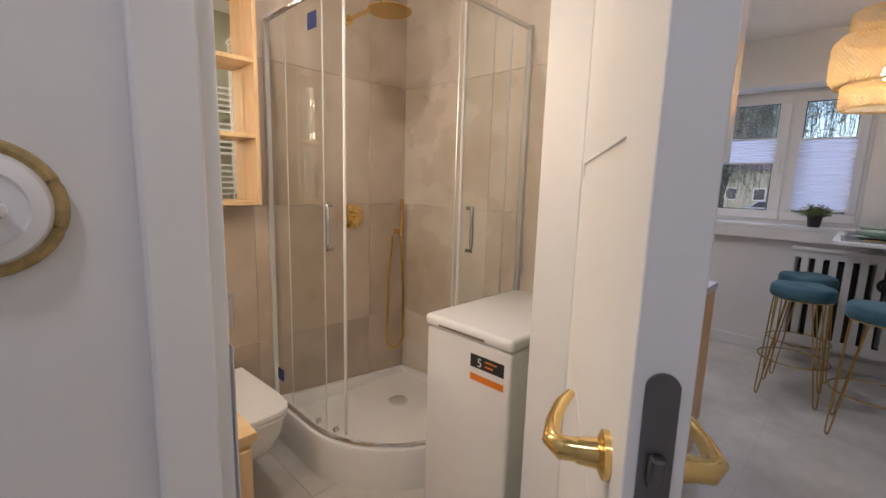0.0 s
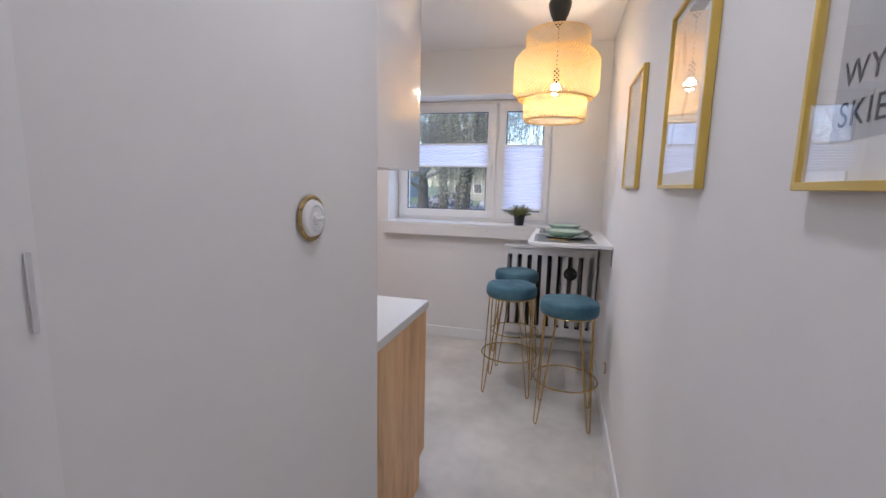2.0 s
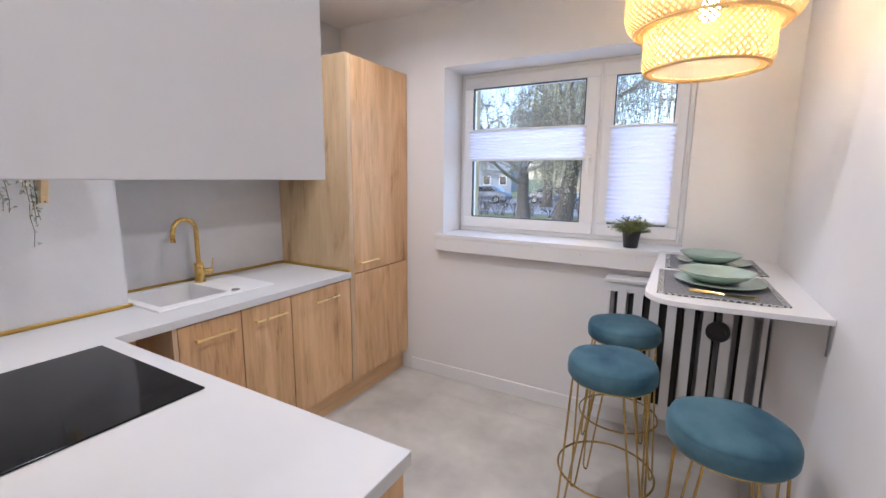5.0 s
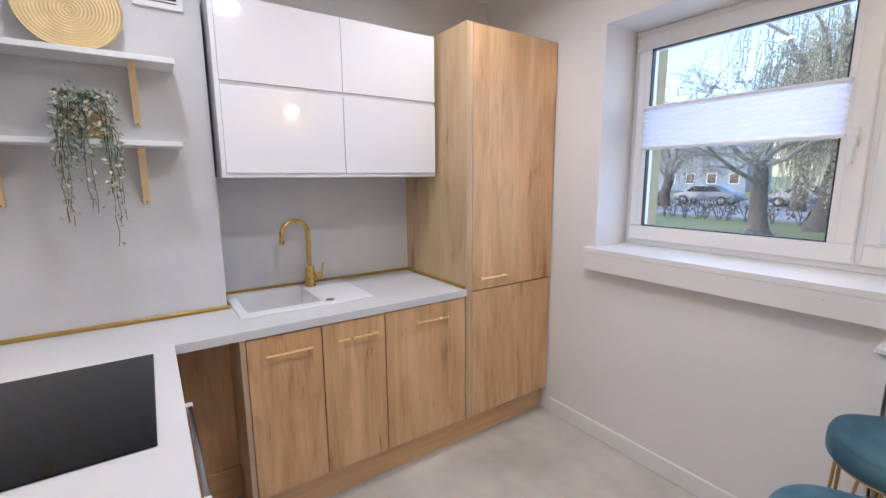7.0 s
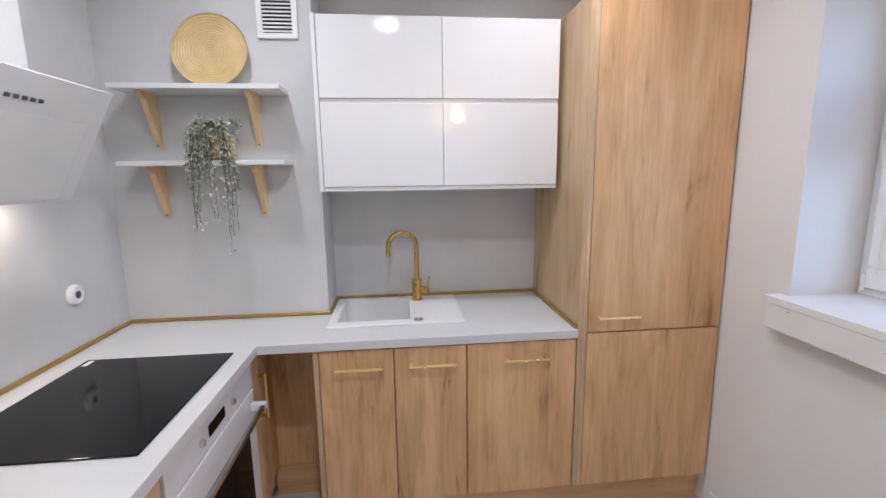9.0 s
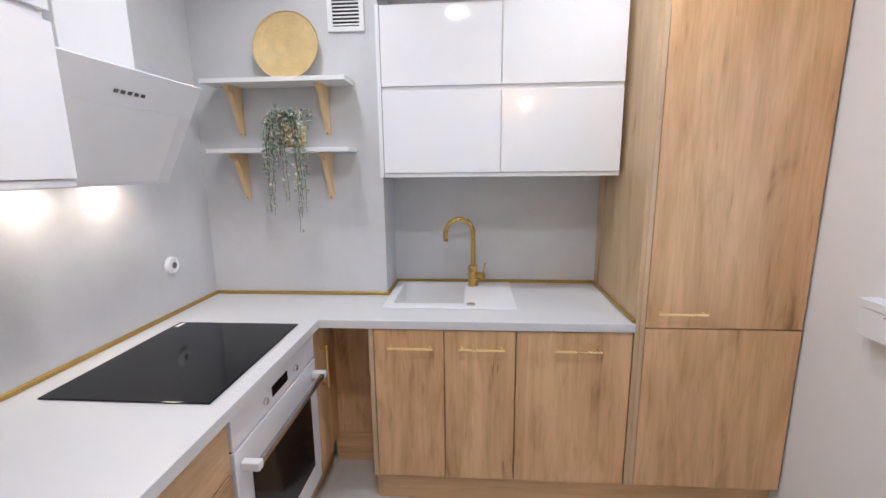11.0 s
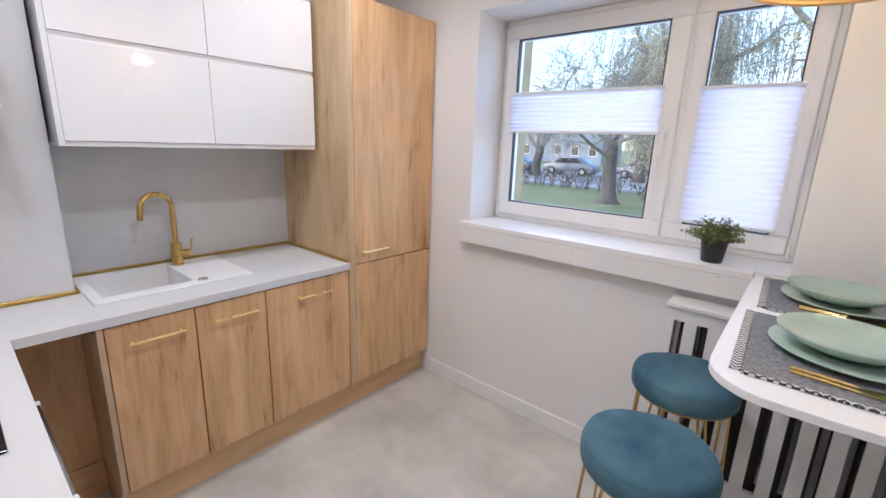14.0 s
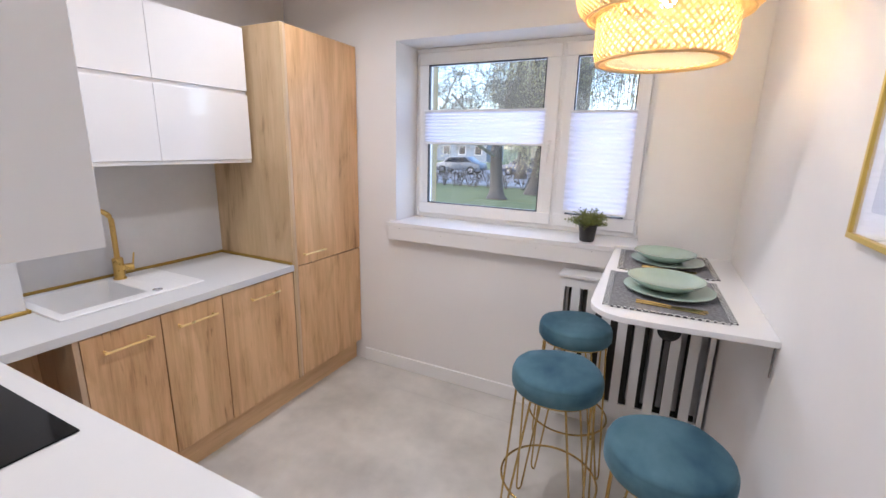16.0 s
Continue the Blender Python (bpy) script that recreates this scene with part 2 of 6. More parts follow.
M_CHROME = material("chrome", (0.78, 0.78, 0.80), 0.1, metal=1.0, var=0.03, bump=0.0)
M_NICKEL = material("satin_nickel", (0.52, 0.52, 0.54), 0.25, metal=1.0, var=0.04, bump=0.02)
M_ALU = material("bright_aluminium", (0.80, 0.81, 0.82), 0.32, metal=0.6, var=0.04, bump=0.02)
M_STEEL = material("dark_steel", (0.20, 0.20, 0.21), 0.35, metal=1.0, var=0.08, bump=0.05)
M_HOB = material("black_hob_glass", (0.006, 0.006, 0.0065), 0.08, var=0.1, bump=0.0, rough_var=0.02, spec=0.28)
M_BLACK = material("black_plastic", (0.02, 0.02, 0.021), 0.45, var=0.1, bump=0.1)
# Near-black that puts the shade of gaps and recesses into colour.
M_DARK = material("painted_gap_shade", (0.05, 0.045, 0.04), 0.8, var=0.1, bump=0.1)
# Patchy nap sheen is put into the colour as pale and dark teal.
M_VELVET = material("teal_velvet", (0.118, 0.228, 0.270), 0.9, var=0.2, scale=5, fine=26, bump=0.5, bump_scale=380, stretch=(1.0, 0.6, 1.0), color2=(0.006, 0.055, 0.100))
M_VELVET.node_tree.nodes["Principled BSDF"].inputs["Sheen Weight"].default_value = 0.3
M_VELVET.node_tree.nodes["Principled BSDF"].inputs["Sheen Roughness"].default_value = 0.35
M_VELVET.node_tree.nodes["Principled BSDF"].inputs["Sheen Tint"].default_value = (0.5, 0.72, 0.8, 1)
M_CERAM = material("white_ceramic", (0.86, 0.85, 0.84), 0.12, var=0.015, bump=0.0, coat=0.4)
M_CELADON = material("celadon_glaze", (0.44, 0.56, 0.47), 0.15, var=0.05, scale=14, bump=0.03, coat=0.5)
M_ROPE = material("jute_rope", (0.55, 0.39, 0.16), 0.85, var=0.25, scale=60, bump=0.7, bump_scale=260)
M_PLATE = material("bamboo_disc", (0.72, 0.53, 0.24), 0.4, var=0.12, scale=20, fine=120, bump=0.25, bump_scale=160)
M_RATTAN = thin("bamboo_strip", (0.86, 0.71, 0.42), 0.38, (1.0, 0.80, 0.45), var=0.14)
M_PERF = thin("white_diffuser", (0.9, 0.86, 0.76), 0.34, (1.0, 0.93, 0.8))
M_BLIND = thin("pleated_blind_cloth", (0.86, 0.86, 0.94), 0.38, (0.84, 0.86, 1.0), var=0.0, bump=0.0)
M_PANE = glass("window_glass")
M_SHOWER = glass("shower_glass", (0.97, 0.985, 0.98))
M_PICGLASS = glass("picture_glass")
M_PAPER = material("white_paper", (0.80, 0.79, 0.77), 0.9, var=0.02, bump=0.05)
M_PRINT = material("grey_print", (0.42, 0.42, 0.43), 0.9, var=0.35, scale=5, fine=12, bump=0.05, color2=(0.62, 0.62, 0.63))
M_INK = material("dark_ink", (0.06, 0.06, 0.065), 0.9, var=0.2, bump=0.0)
M_LEAF = material("fine_green_leaf", (0.27, 0.29, 0.075), 0.5, var=0.3, scale=40, bump=0.1, color2=(0.07, 0.11, 0.025))
M_EUCA = material("grey_green_leaf", (0.46, 0.52, 0.44), 0.55, var=0.3, scale=45, bump=0.1, color2=(0.20, 0.26, 0.19))
M_EUCAL = material("pale_leaf", (0.78, 0.74, 0.56), 0.6, var=0.2, scale=45, bump=0.1)
M_STEM = material("brown_stem", (0.13, 0.11, 0.05), 0.8, var=0.2, bump=0.2)
M_TILEB = material("beige_stone_tile", (0.62, 0.525, 0.425), 0.3, var=0.2, scale=1.7, fine=8, bump=0.08, bump_scale=40, rand=0.04, color2=(0.32, 0.245, 0.175))
M_TILEW = material("marbled_tile", (0.76, 0.70, 0.62), 0.28, var=0.2, scale=1.5, fine=6, bump=0.05, bump_scale=40, rand=0.03, color2=(0.48, 0.39, 0.29))
M_SAGE = material("sage_wall_paint", (0.46, 0.47, 0.34), 0.7, var=0.04, scale=3, bump=0.1)
M_MIRROR = material("mirror_silver", (0.88, 0.9, 0.88), 0.02, metal=1.0, var=0.0, bump=0.0, rough_var=0.0)
M_ORANGE = material("orange_label", (0.85, 0.24, 0.02), 0.5, bump=0.0)
M_LABEL = material("black_label", (0.025, 0.025, 0.03), 0.5, bump=0.0)
M_BLUE = material("blue_tag", (0.02, 0.04, 0.2), 0.5, bump=0.0)
M_WEAVE = material("grey_woven_cloth", (0.30, 0.30, 0.31), 0.95, var=0.5, scale=90, fine=220, bump=0.9, bump_scale=330, color2=(0.10, 0.10, 0.105))
M_BORDER = chevron("white_black_border", (0.62, 0.62, 0.60), (0.05, 0.05, 0.052))
M_GRASS = material("lawn_grass", (0.23, 0.27, 0.12), 0.95, var=0.35, scale=1.2, fine=8, bump=0.5, bump_scale=30, color2=(0.13, 0.17, 0.075))
M_ROAD = material("asphalt", (0.30, 0.31, 0.34), 0.85, var=0.15, scale=2, bump=0.3)
# Outdoor haze is put into this limb colour, paler than the trunk bark.
M_TWIG = material("haze_paled_twig", (0.42, 0.39, 0.35), 0.95, var=0.3, scale=4, bump=0.0)
M_BARK = material("grey_bark", (0.20, 0.18, 0.16), 0.95, var=0.4, scale=8, bump=0.8, bump_scale=22)
# Leaf colour is lightened for the same haze.
M_WILLOW = thin("willow_leaf", (0.64, 0.62, 0.42), 0.55, (0.76, 0.74, 0.48), 0.7, var=0.3, bump=0.0)
M_HEDGE = material("bare_hedge", (0.14, 0.13, 0.09), 0.9, var=0.3, scale=3, bump=0.0)
M_FARWALL = material("ochre_render", (0.50, 0.45, 0.34), 0.9, var=0.1, scale=1, bump=0.1)
M_FARGREY = material("pale_render", (0.34, 0.38, 0.44), 0.9, var=0.1, scale=1, bump=0.1)
M_FARWIN = material("far_window_glass", (0.05, 0.06, 0.08), 0.1, var=0.1, bump=0.0)
M_CARW = material("white_car_paint", (0.42, 0.44, 0.48), 0.25, var=0.03, bump=0.0, coat=0.6)
M_CARS = material("silver_car_paint", (0.17, 0.20, 0.25), 0.3, var=0.03, bump=0.0, coat=0.4)
M_CARB = material("blue_car_paint", (0.07, 0.10, 0.17), 0.25, var=0.05, bump=0.0, coat=0.6)
M_CARR = material("dull_red_paint", (0.26, 0.12, 0.11), 0.25, var=0.05, bump=0.0, coat=0.6)
M_BULB = glow("lamp_bulb_glow", (1.0, 0.80, 0.52), 45.0)
M_LED = glow("led_disc_glow", (1.0, 0.93, 0.84), 12.0)
M_REVEAL = material("outer_render", (0.62, 0.52, 0.32), 0.9, var=0.1, bump=0.3)

# ---- mesh helpers ----
origin = {}


def part(name, bm, mat, parent=None, label="", smooth=False):
    """One mesh object; under a parent its corners are given in the world and kept relative to the thing's base."""
    me = bpy.data.meshes.new(name)
    base = origin.get(parent.name, Vector((0, 0, 0))) if parent else Vector((0, 0, 0))
    if parent:
        for v in bm.verts:
            v.co -= base
    bmesh.ops.recalc_face_normals(bm, faces=bm.faces)
    bm.to_mesh(me)
    bm.free()
    me.materials.append(mat)
    if smooth:
        for p in me.polygons:
            p.use_smooth = True
        me.set_sharp_from_angle(angle=radians(38))
    ob = new(name, me)
    if parent:
        ob.parent = parent
        origin[ob.name] = base
    if label:
        tagged(ob, label)
    return ob


def thing(name, at, label, category, group=""):
    ob = new(name)
    ob.location = at
    ob.empty_display_size = 0.1
    origin[ob.name] = Vector(at)
    return tagged(ob, label, category, group)


def structure(ob, label="", category=""):
    return tagged(ob, label, category, "", "structure")


def bx(bm, x0, x1, y0, y1, z0, z1, bev=0.0, seg=2):
    r = bmesh.ops.create_cube(bm, size=1.0)
    vs = r["verts"]
    for v in vs:
        v.co = Vector(((x0 + x1) / 2 + v.co.x * (x1 - x0), (y0 + y1) / 2 + v.co.y * (y1 - y0), (z0 + z1) / 2 + v.co.z * (z1 - z0)))
    if bev:
        es = list({e for v in vs for e in v.link_edges})
        bmesh.ops.bevel(bm, geom=es, offset=bev, segments=seg, affect="EDGES", profile=0.5)
    return bm


def box(x0, x1, y0, y1, z0, z1, bev=0.0, seg=2):
    return bx(bmesh.new(), x0, x1, y0, y1, z0, z1, bev, seg)


def prism(pts, lo, hi, axis="z", bev=0.0):
    """A flat outline pushed along an axis. Outline pairs are the other two coordinates in x, y, z order."""
    bm = bmesh.new()

    def at(p, h):
        return {"z": (p[0], p[1], h), "y": (p[0], h, p[1]), "x": (h, p[0], p[1])}[axis]

    a = [bm.verts.new(at(p, lo)) for p in pts]
    b = [bm.verts.new(at(p, hi)) for p in pts]
    bm.faces.new(a)
    bm.faces.new(list(reversed(b)))
    for i in range(len(pts)):
        j = (i + 1) % len(pts)
        bm.faces.new((a[i], b[i], b[j], a[j]))
    bmesh.ops.recalc_face_normals(bm, faces=bm.faces)
    if bev:
        bmesh.ops.bevel(bm, geom=list(bm.edges), offset=bev, segments=2, affect="EDGES", profile=0.5)
    return bm


def lathe(profile, at=(0, 0, 0), n=32, axis="z", bm=None, closed=False):
    """A turned shape from (radius, height) pairs round an axis through at."""
    bm = bm or bmesh.new()
    rings = []
    for r, h in profile:
        ring = []
        for i in range(n):
            a = 2 * math.pi * i / n
            u, v = r * math.cos(a), r * math.sin(a)
            p = {"z": (u, v, h), "y": (u, h, v), "x": (h, u, v)}[axis]
            ring.append(bm.verts.new((at[0] + p[0], at[1] + p[1], at[2] + p[2])))
        rings.append(ring)
    pairs = list(zip(rings, rings[1:]))
    if closed:
        pairs.append((rings[-1], rings[0]))
    for a, b in pairs:
        for i in range(n):
            j = (i + 1) % n
            bm.faces.new((a[i], a[j], b[j], b[i]))
    if not closed:
        if profile[0][0] > 1e-5:
            bm.faces.new(rings[0])
        if profile[-1][0] > 1e-5:
            bm.faces.new(rings[-1])
    bmesh.ops.remove_doubles(bm, verts=[v for ring in (rings[0], rings[-1]) for v in ring], dist=1e-6)
    bmesh.ops.recalc_face_normals(bm, faces=bm.faces)
    return bm


def tube(points, r, n=8, bm=None, loop=False):
    """A round bar along a line of points."""
    bm = bm or bmesh.new()
    pts = [Vector(p) for p in points]
    rings = []
    m = len(pts)
    for k, p in enumerate(pts):
        a = pts[(k - 1) % m] if (loop or k > 0) else p
        b = pts[(k + 1) % m] if (loop or k < m - 1) else p
        d = (b - a).normalized()
        up = Vector((0, 0, 1)) if abs(d.z) < 0.95 else Vector((1, 0, 0))
        u = d.cross(up).normalized()
        v = d.cross(u)
        rr = r[k] if isinstance(r, (list, tuple)) else r
        rings.append([bm.verts.new(p + rr * (math.cos(2 * math.pi * i / n) * u + math.sin(2 * math.pi * i / n) * v)) for i in range(n)])
    seq = list(zip(rings, rings[1:]))
    if loop:
        seq.append((rings[-1], rings[0]))
    for a, b in seq:
        for i in range(n):
            j = (i + 1) % n
            bm.faces.new((a[i], a[j], b[j], b[i]))
    if not loop:
        bm.faces.new(rings[0])
        bm.faces.new(rings[-1])
    return bm


def circle(cx, cy, cz, r, n=40):
    return [(cx + r * math.cos(2 * math.pi * i / n), cy + r * math.sin(2 * math.pi * i / n), cz) for i in range(n)]


def leaves(rng, spots, size, bm=None, spread=1.0, fold=0.25):
    """Small folded pointed leaves, one at each spot, turned at random."""
    bm = bm or bmesh.new()
    for p in spots:
        d = Vector((rng.uniform(-1, 1), rng.uniform(-1, 1), rng.uniform(-0.7, 0.9) * spread)).normalized()
        w = d.cross(Vector((rng.uniform(-1, 1), rng.uniform(-1, 1), rng.uniform(-1, 1)))).normalized()
        nrm = d.cross(w)
        s = size * rng.uniform(0.65, 1.25)
        p = Vector(p)
        a = bm.verts.new(p)
        b = bm.verts.new(p + d * s * 0.5 + w * s * 0.36 + nrm * s * fold)
        c = bm.verts.new(p + d * s)
        e = bm.verts.new(p + d * s * 0.5 - w * s * 0.36 + nrm * s * fold)
        bm.faces.new((a, b, c))
        bm.faces.new((a, c, e))
    return bm

# ---- plan ----
XR, XC, XB = 0.43, -0.447, -0.547          # picture wall, corridor wall, its bathroom face
YW, YO = 4.745, 5.16                       # window wall, its outer face
XS, XP = -2.46, -2.20                      # sink wall, chimney breast
YH, YB = 2.088, 2.02                        # hob wall, its bathroom face
XT = -2.15                                 # tiled bathroom wall
ZC = 2.64
DY0, DY1, DH = 0.297, 1.10, 2.06            # bathroom doorway
WX0, WX1, WZ0, WZ1 = -1.525, 0.0, 1.11, 2.255

# ---- setting ----
bm = box(XS - 0.3, XR + 0.15, -1.6, YW, -0.62, -0.012)
structure(part("floor_slab", bm, M_GROUT), "grey screed slab under the tiles", "floor")
floor = structure(part("floor", box(XC, XR, -1.5, YW, -0.011, -0.004), M_GROUT), "pale grey cement-look tiled floor", "floor")

bm = bmesh.new()
bx(bm, XS - 0.3, WX0, YW, YO, -0.6, ZC + 0.2)
bx(bm, WX1, XR + 0.15, YW, YO, -0.6, ZC + 0.2)
bx(bm, WX0, WX1, YW, YO, -0.6, WZ0 - 0.02)
bx(bm, WX0, WX1, YW, YO, WZ1, ZC + 0.2)
structure(part("wall_window", bm, M_WHITE), "white painted plaster wall round the window", "wall")
structure(part("wall_east", box(XR, XR + 0.12, -1.5, YW, -0.01, ZC + 0.1), M_WHITE), "smooth white painted wall with framed pictures", "wall")
structure(part("wall_sink", box(XS - 0.12, XS, YH, YW, -0.01, ZC + 0.1), M_GREY), "light grey painted kitchen wall", "wall")
structure(part("wall_chimney_breast", box(XS, XP, YH, 2.99, -0.01, ZC), M_GREY), "light grey painted chimney breast", "wall")
structure(part("wall_hob", box(XS, XC - 0.002, YB + 0.012, YH, -0.01, ZC), M_GREY), "light grey painted wall behind the hob", "wall")
bm = bmesh.new()
bx(bm, XB, XC, -1.5, DY0, -0.01, ZC)
bx(bm, XB, XC, DY1, YH - 0.001, -0.01, ZC)
bx(bm, XB, XC, DY0, DY1, DH, ZC)
structure(part("wall_corridor", bm, M_WHITE), "smooth white painted corridor wall", "wall")
structure(part("wall_south", box(XC, XR, -1.6, -1.5, -0.01, ZC), M_WHITE), "white painted end wall of the corridor", "wall")
structure(part("ceiling", box(XS - 0.12, XR + 0.12, -1.6, YW, ZC, ZC + 0.12), M_CEIL), "flat white painted ceiling", "ceiling")
bm = bmesh.new()
bx(bm, -1.80, XR - 0.001, YW - 0.012, YW + 0.001, 0, 0.098, 0.003, 1)
structure(part("baseboard", bm, M_TRIM), "low white skirting board", "baseboard")
structure(part("baseboard", box(XR - 0.012, XR + 0.001, -1.5, YW - 0.013, 0, 0.098, 0.003, 1), M_TRIM), "low white skirting board", "baseboard")
structure(part("baseboard", box(XC - 0.001, XC + 0.012, DY1 + 0.085, YH, 0, 0.098, 0.003, 1), M_TRIM), "low white skirting board", "baseboard")

# gold strips where the worktop meets the walls
def strip(x0, x1, y0, y1):
    return structure(part("trim", box(x0, x1, y0, y1, 0.9055, 0.922, 0.003, 1), M_TRIMG), "brushed gold sealing strip", "trim")


strip(XP, XC - 0.03, YH, YH + 0.012)
strip(XP, XP + 0.012, YH + 0.012, 2.99)
strip(XS + 0.012, XP + 0.012, 2.99, 3.002)
strip(XS, XS + 0.012, 2.99, 4.085)
strip(XS + 0.012, -1.835, 4.073, 4.085)

# ---- window ----
win = structure(thing("window_1", (-0.76, 5.0, WZ0), "white plastic two-sash window with pleated blinds", "window"))
FY0, FY1 = 4.995, 5.065


def ring(x0, x1, z0, z1, w, y0, y1, bev=0.006):
    bm = bmesh.new()
    bx(bm, x0, x1, y0, y1, z0, z0 + w, bev, 1)
    bx(bm, x0, x1, y0, y1, z1 - w, z1, bev, 1)
    bx(bm, x0, x0 + w, y0 + 0.0005, y1 - 0.0005, z0 + w - 0.003, z1 - w + 0.003, bev, 1)
    bx(bm, x1 - w, x1, y0 + 0.0005, y1 - 0.0005, z0 + w - 0.003, z1 - w + 0.003, bev, 1)
    return bm


part("window_frame", ring(WX0, WX1, WZ0, WZ1, 0.035, 5.012, FY1 + 0.01), M_TRIM, win)
part("mullion", box(-0.545, -0.495, 5.012, FY1 + 0.01, WZ0 + 0.03, WZ1 - 0.03, 0.004, 1), M_TRIM, win)
for sx0, sx1, gx0, gx1 in ((-1.492, -0.532, -1.420, -0.622), (-0.512, -0.032, -0.440, -0.104)):
    gz0, gz1 = 1.222, 2.146
    bm = bmesh.new()
    bx(bm, sx0, sx1, FY0, FY1, WZ0 + 0.03, gz0, 0.006, 1)
    bx(bm, sx0, sx1, FY0, FY1, gz1, WZ1 - 0.028, 0.006, 1)
    bx(bm, sx0, gx0, FY0 + 0.0005, FY1, gz0 - 0.003, gz1 + 0.003, 0.006, 1)
    bx(bm, gx1, sx1, FY0 + 0.0005, FY1, gz0 - 0.003, gz1 + 0.003, 0.006, 1)
    sash = part("sash", bm, M_TRIM, win)
    part("gasket", ring(gx0 - 0.002, gx1 + 0.002, gz0 - 0.002, gz1 + 0.002, 0.006, FY0 + 0.004, FY0 + 0.03, 0), M_BLACK, sash, "black rubber gasket")
    pane = part("pane", box(gx0 - 0.01, gx1 + 0.01, 5.028, 5.032, gz0 - 0.01, gz1 + 0.01), M_PANE, sash, "clear glass pane")
    pane.visible_shadow = False
# handle and hinges
bm = box(-0.588, -0.562, FY0 - 0.012, FY0, 1.60, 1.67, 0.004, 1)
bx(bm, -0.583, -0.567, FY0 - 0.045, FY0 - 0.012, 1.628, 1.644, 0.003, 1)
bx(bm, -0.585, -0.565, FY0 - 0.05, FY0 - 0.035, 1.53, 1.644, 0.005, 2)
part("handle", bm, M_TRIM, win, "white window handle")
for hx in (-1.498, -0.024):
    for hz in (1.16, 1.63, 2.18):
        part("hinge", lathe([(0.007, -0.03), (0.007, 0.03)], (hx, FY0 + 0.006, hz), 10), M_TRIM, win)
# sill: board in the reveal and the thick front apron
bm = prism([(WX0, YW + 0.0), (WX0 - 0.037, YW), (WX0 - 0.037, 4.68), (-0.108, 4.68), (-0.108, YW), (WX1, YW), (WX1, 5.02), (WX0, 5.02)], 1.085, WZ0, "z")
sill = structure(part("window_sill", bm, M_SATIN), "thick white window sill board", "sill")
structure(part("sill_apron", box(WX0 - 0.030, -0.108, 4.682, YW + 0.001, 0.990, 1.0845, 0.003, 1), M_WHITE), "white sill apron board", "sill")
for i in range(5):
    part("screw_cap", lathe([(0.0022, 0.0), (0.002, -0.0015)], (-1.46 + i * 0.31, 4.682, 1.072 - 0.02 * (i % 2)), 8, "y"), M_STEEL, sill)


def pleated_blind(x0, x1, z0, z1, label, face):
    b = thing("pleated_blind", ((x0 + x1) / 2, 4.985, z0), label, "blind", "blinds on the window")
    n = int((z1 - z0) / face)
    pts = []
    for i in range(n + 1):
        pts.append((4.984 + (0.006 if i % 2 else -0.002), z0 + 0.012 + (z1 - z0 - 0.024) * i / n))
    bm = bmesh.new()
    cols = []
    for x in (x0, x1):
        cols.append([[bm.verts.new((x, y + d, z)) for y, z in pts] for d in (0.0,)])
    for d in (0,):
        for i in range(n):
            bm.faces.new((cols[0][d][i], cols[1][d][i], cols[1][d][i + 1], cols[0][d][i + 1]))
    part("cloth", bm, M_BLIND, b, "white pleated cloth, daylight behind it")
    for z in (z0, z1 - 0.014):
        part("rail", box(x0 - 0.004, x1 + 0.004, 4.972, 4.994, z, z + 0.014, 0.003, 1), M_TRIM, b, "thin white rail")
    for x in (x0 - 0.012, x1 + 0.012):
        part("cord", tube([(x, 4.99, 1.2), (x, 4.99, 2.16)], 0.0011, 5), M_TRIM, b)
    return b


pleated_blind(-1.438, -0.606, 1.632, 1.856, "white pleated blind drawn across the middle of the pane", 0.0118)
pleated_blind(-0.452, -0.088, 1.235, 1.842, "white pleated blind covering the lower narrow pane", 0.0145)

# ---- kitchen: sink run ----
XD = -1.835
KICK = 0.155


def bar_handle(parent, a, b, out, mat=M_HANDLE, r=0.0058):
    """A slim bar on two short posts; a and b are the ends, out the way it stands off."""
    a, b, o = Vector(a), Vector(b), Vector(out)
    d = (b - a).normalized()
    bm = tube([a + o - d * 0.006, a + o, b + o, b + o + d * 0.006], r, 8)
    for p in (a + d * 0.006, b - d * 0.006):
        tube([p, p + o], r * 0.94, 8, bm)
    return part("handle", bm, mat, parent, "slim polished brass bar handle", True)


def base_unit(y0, y1, hy0, hy1, label, group="base units under the worktop"):
    u = thing("base_cabinet", (XD - 0.28, (y0 + y1) / 2, 0), label, "cabinet", group)
    part("body", box(XS + 0.03, XD - 0.020, y0 + 0.001, y1 - 0.001, KICK, 0.715), M_OAK_H, u)
    part("front_rail", box(XD - 0.05, XD - 0.0205, y0 + 0.001, y1 - 0.001, 0.7155, 0.868), M_OAK_H, u)
    d = part("door", box(XD - 0.018, XD, y0 + 0.0025, y1 - 0.0025, KICK + 0.004, 0.862, 0.0012, 1), M_OAK, u, "oak-grained door")
    bar_handle(d, (XD, hy0, 0.787), (XD, hy1, 0.787), (0.028, 0, 0))
    return u


base_unit(2.997, 3.302, 3.068, 3.248, "narrow oak-fronted base cabinet with brass bar handle")
base_unit(3.302, 3.606, 3.370, 3.552, "narrow oak-fronted base cabinet with brass bar handle")
base_unit(3.606, 4.084, 3.770, 3.948, "wide oak-fronted dishwasher cabinet with brass bar handle")
t = thing("end_cabinet", (-2.1, 2.986, 0), "pale oak cabinet end beside the corner opening", "cabinet")
part("panel", box(XS + 0.3, XD + 0.001, 2.976, 2.996, KICK, 0.869, 0.001, 1), M_EDGE, t)
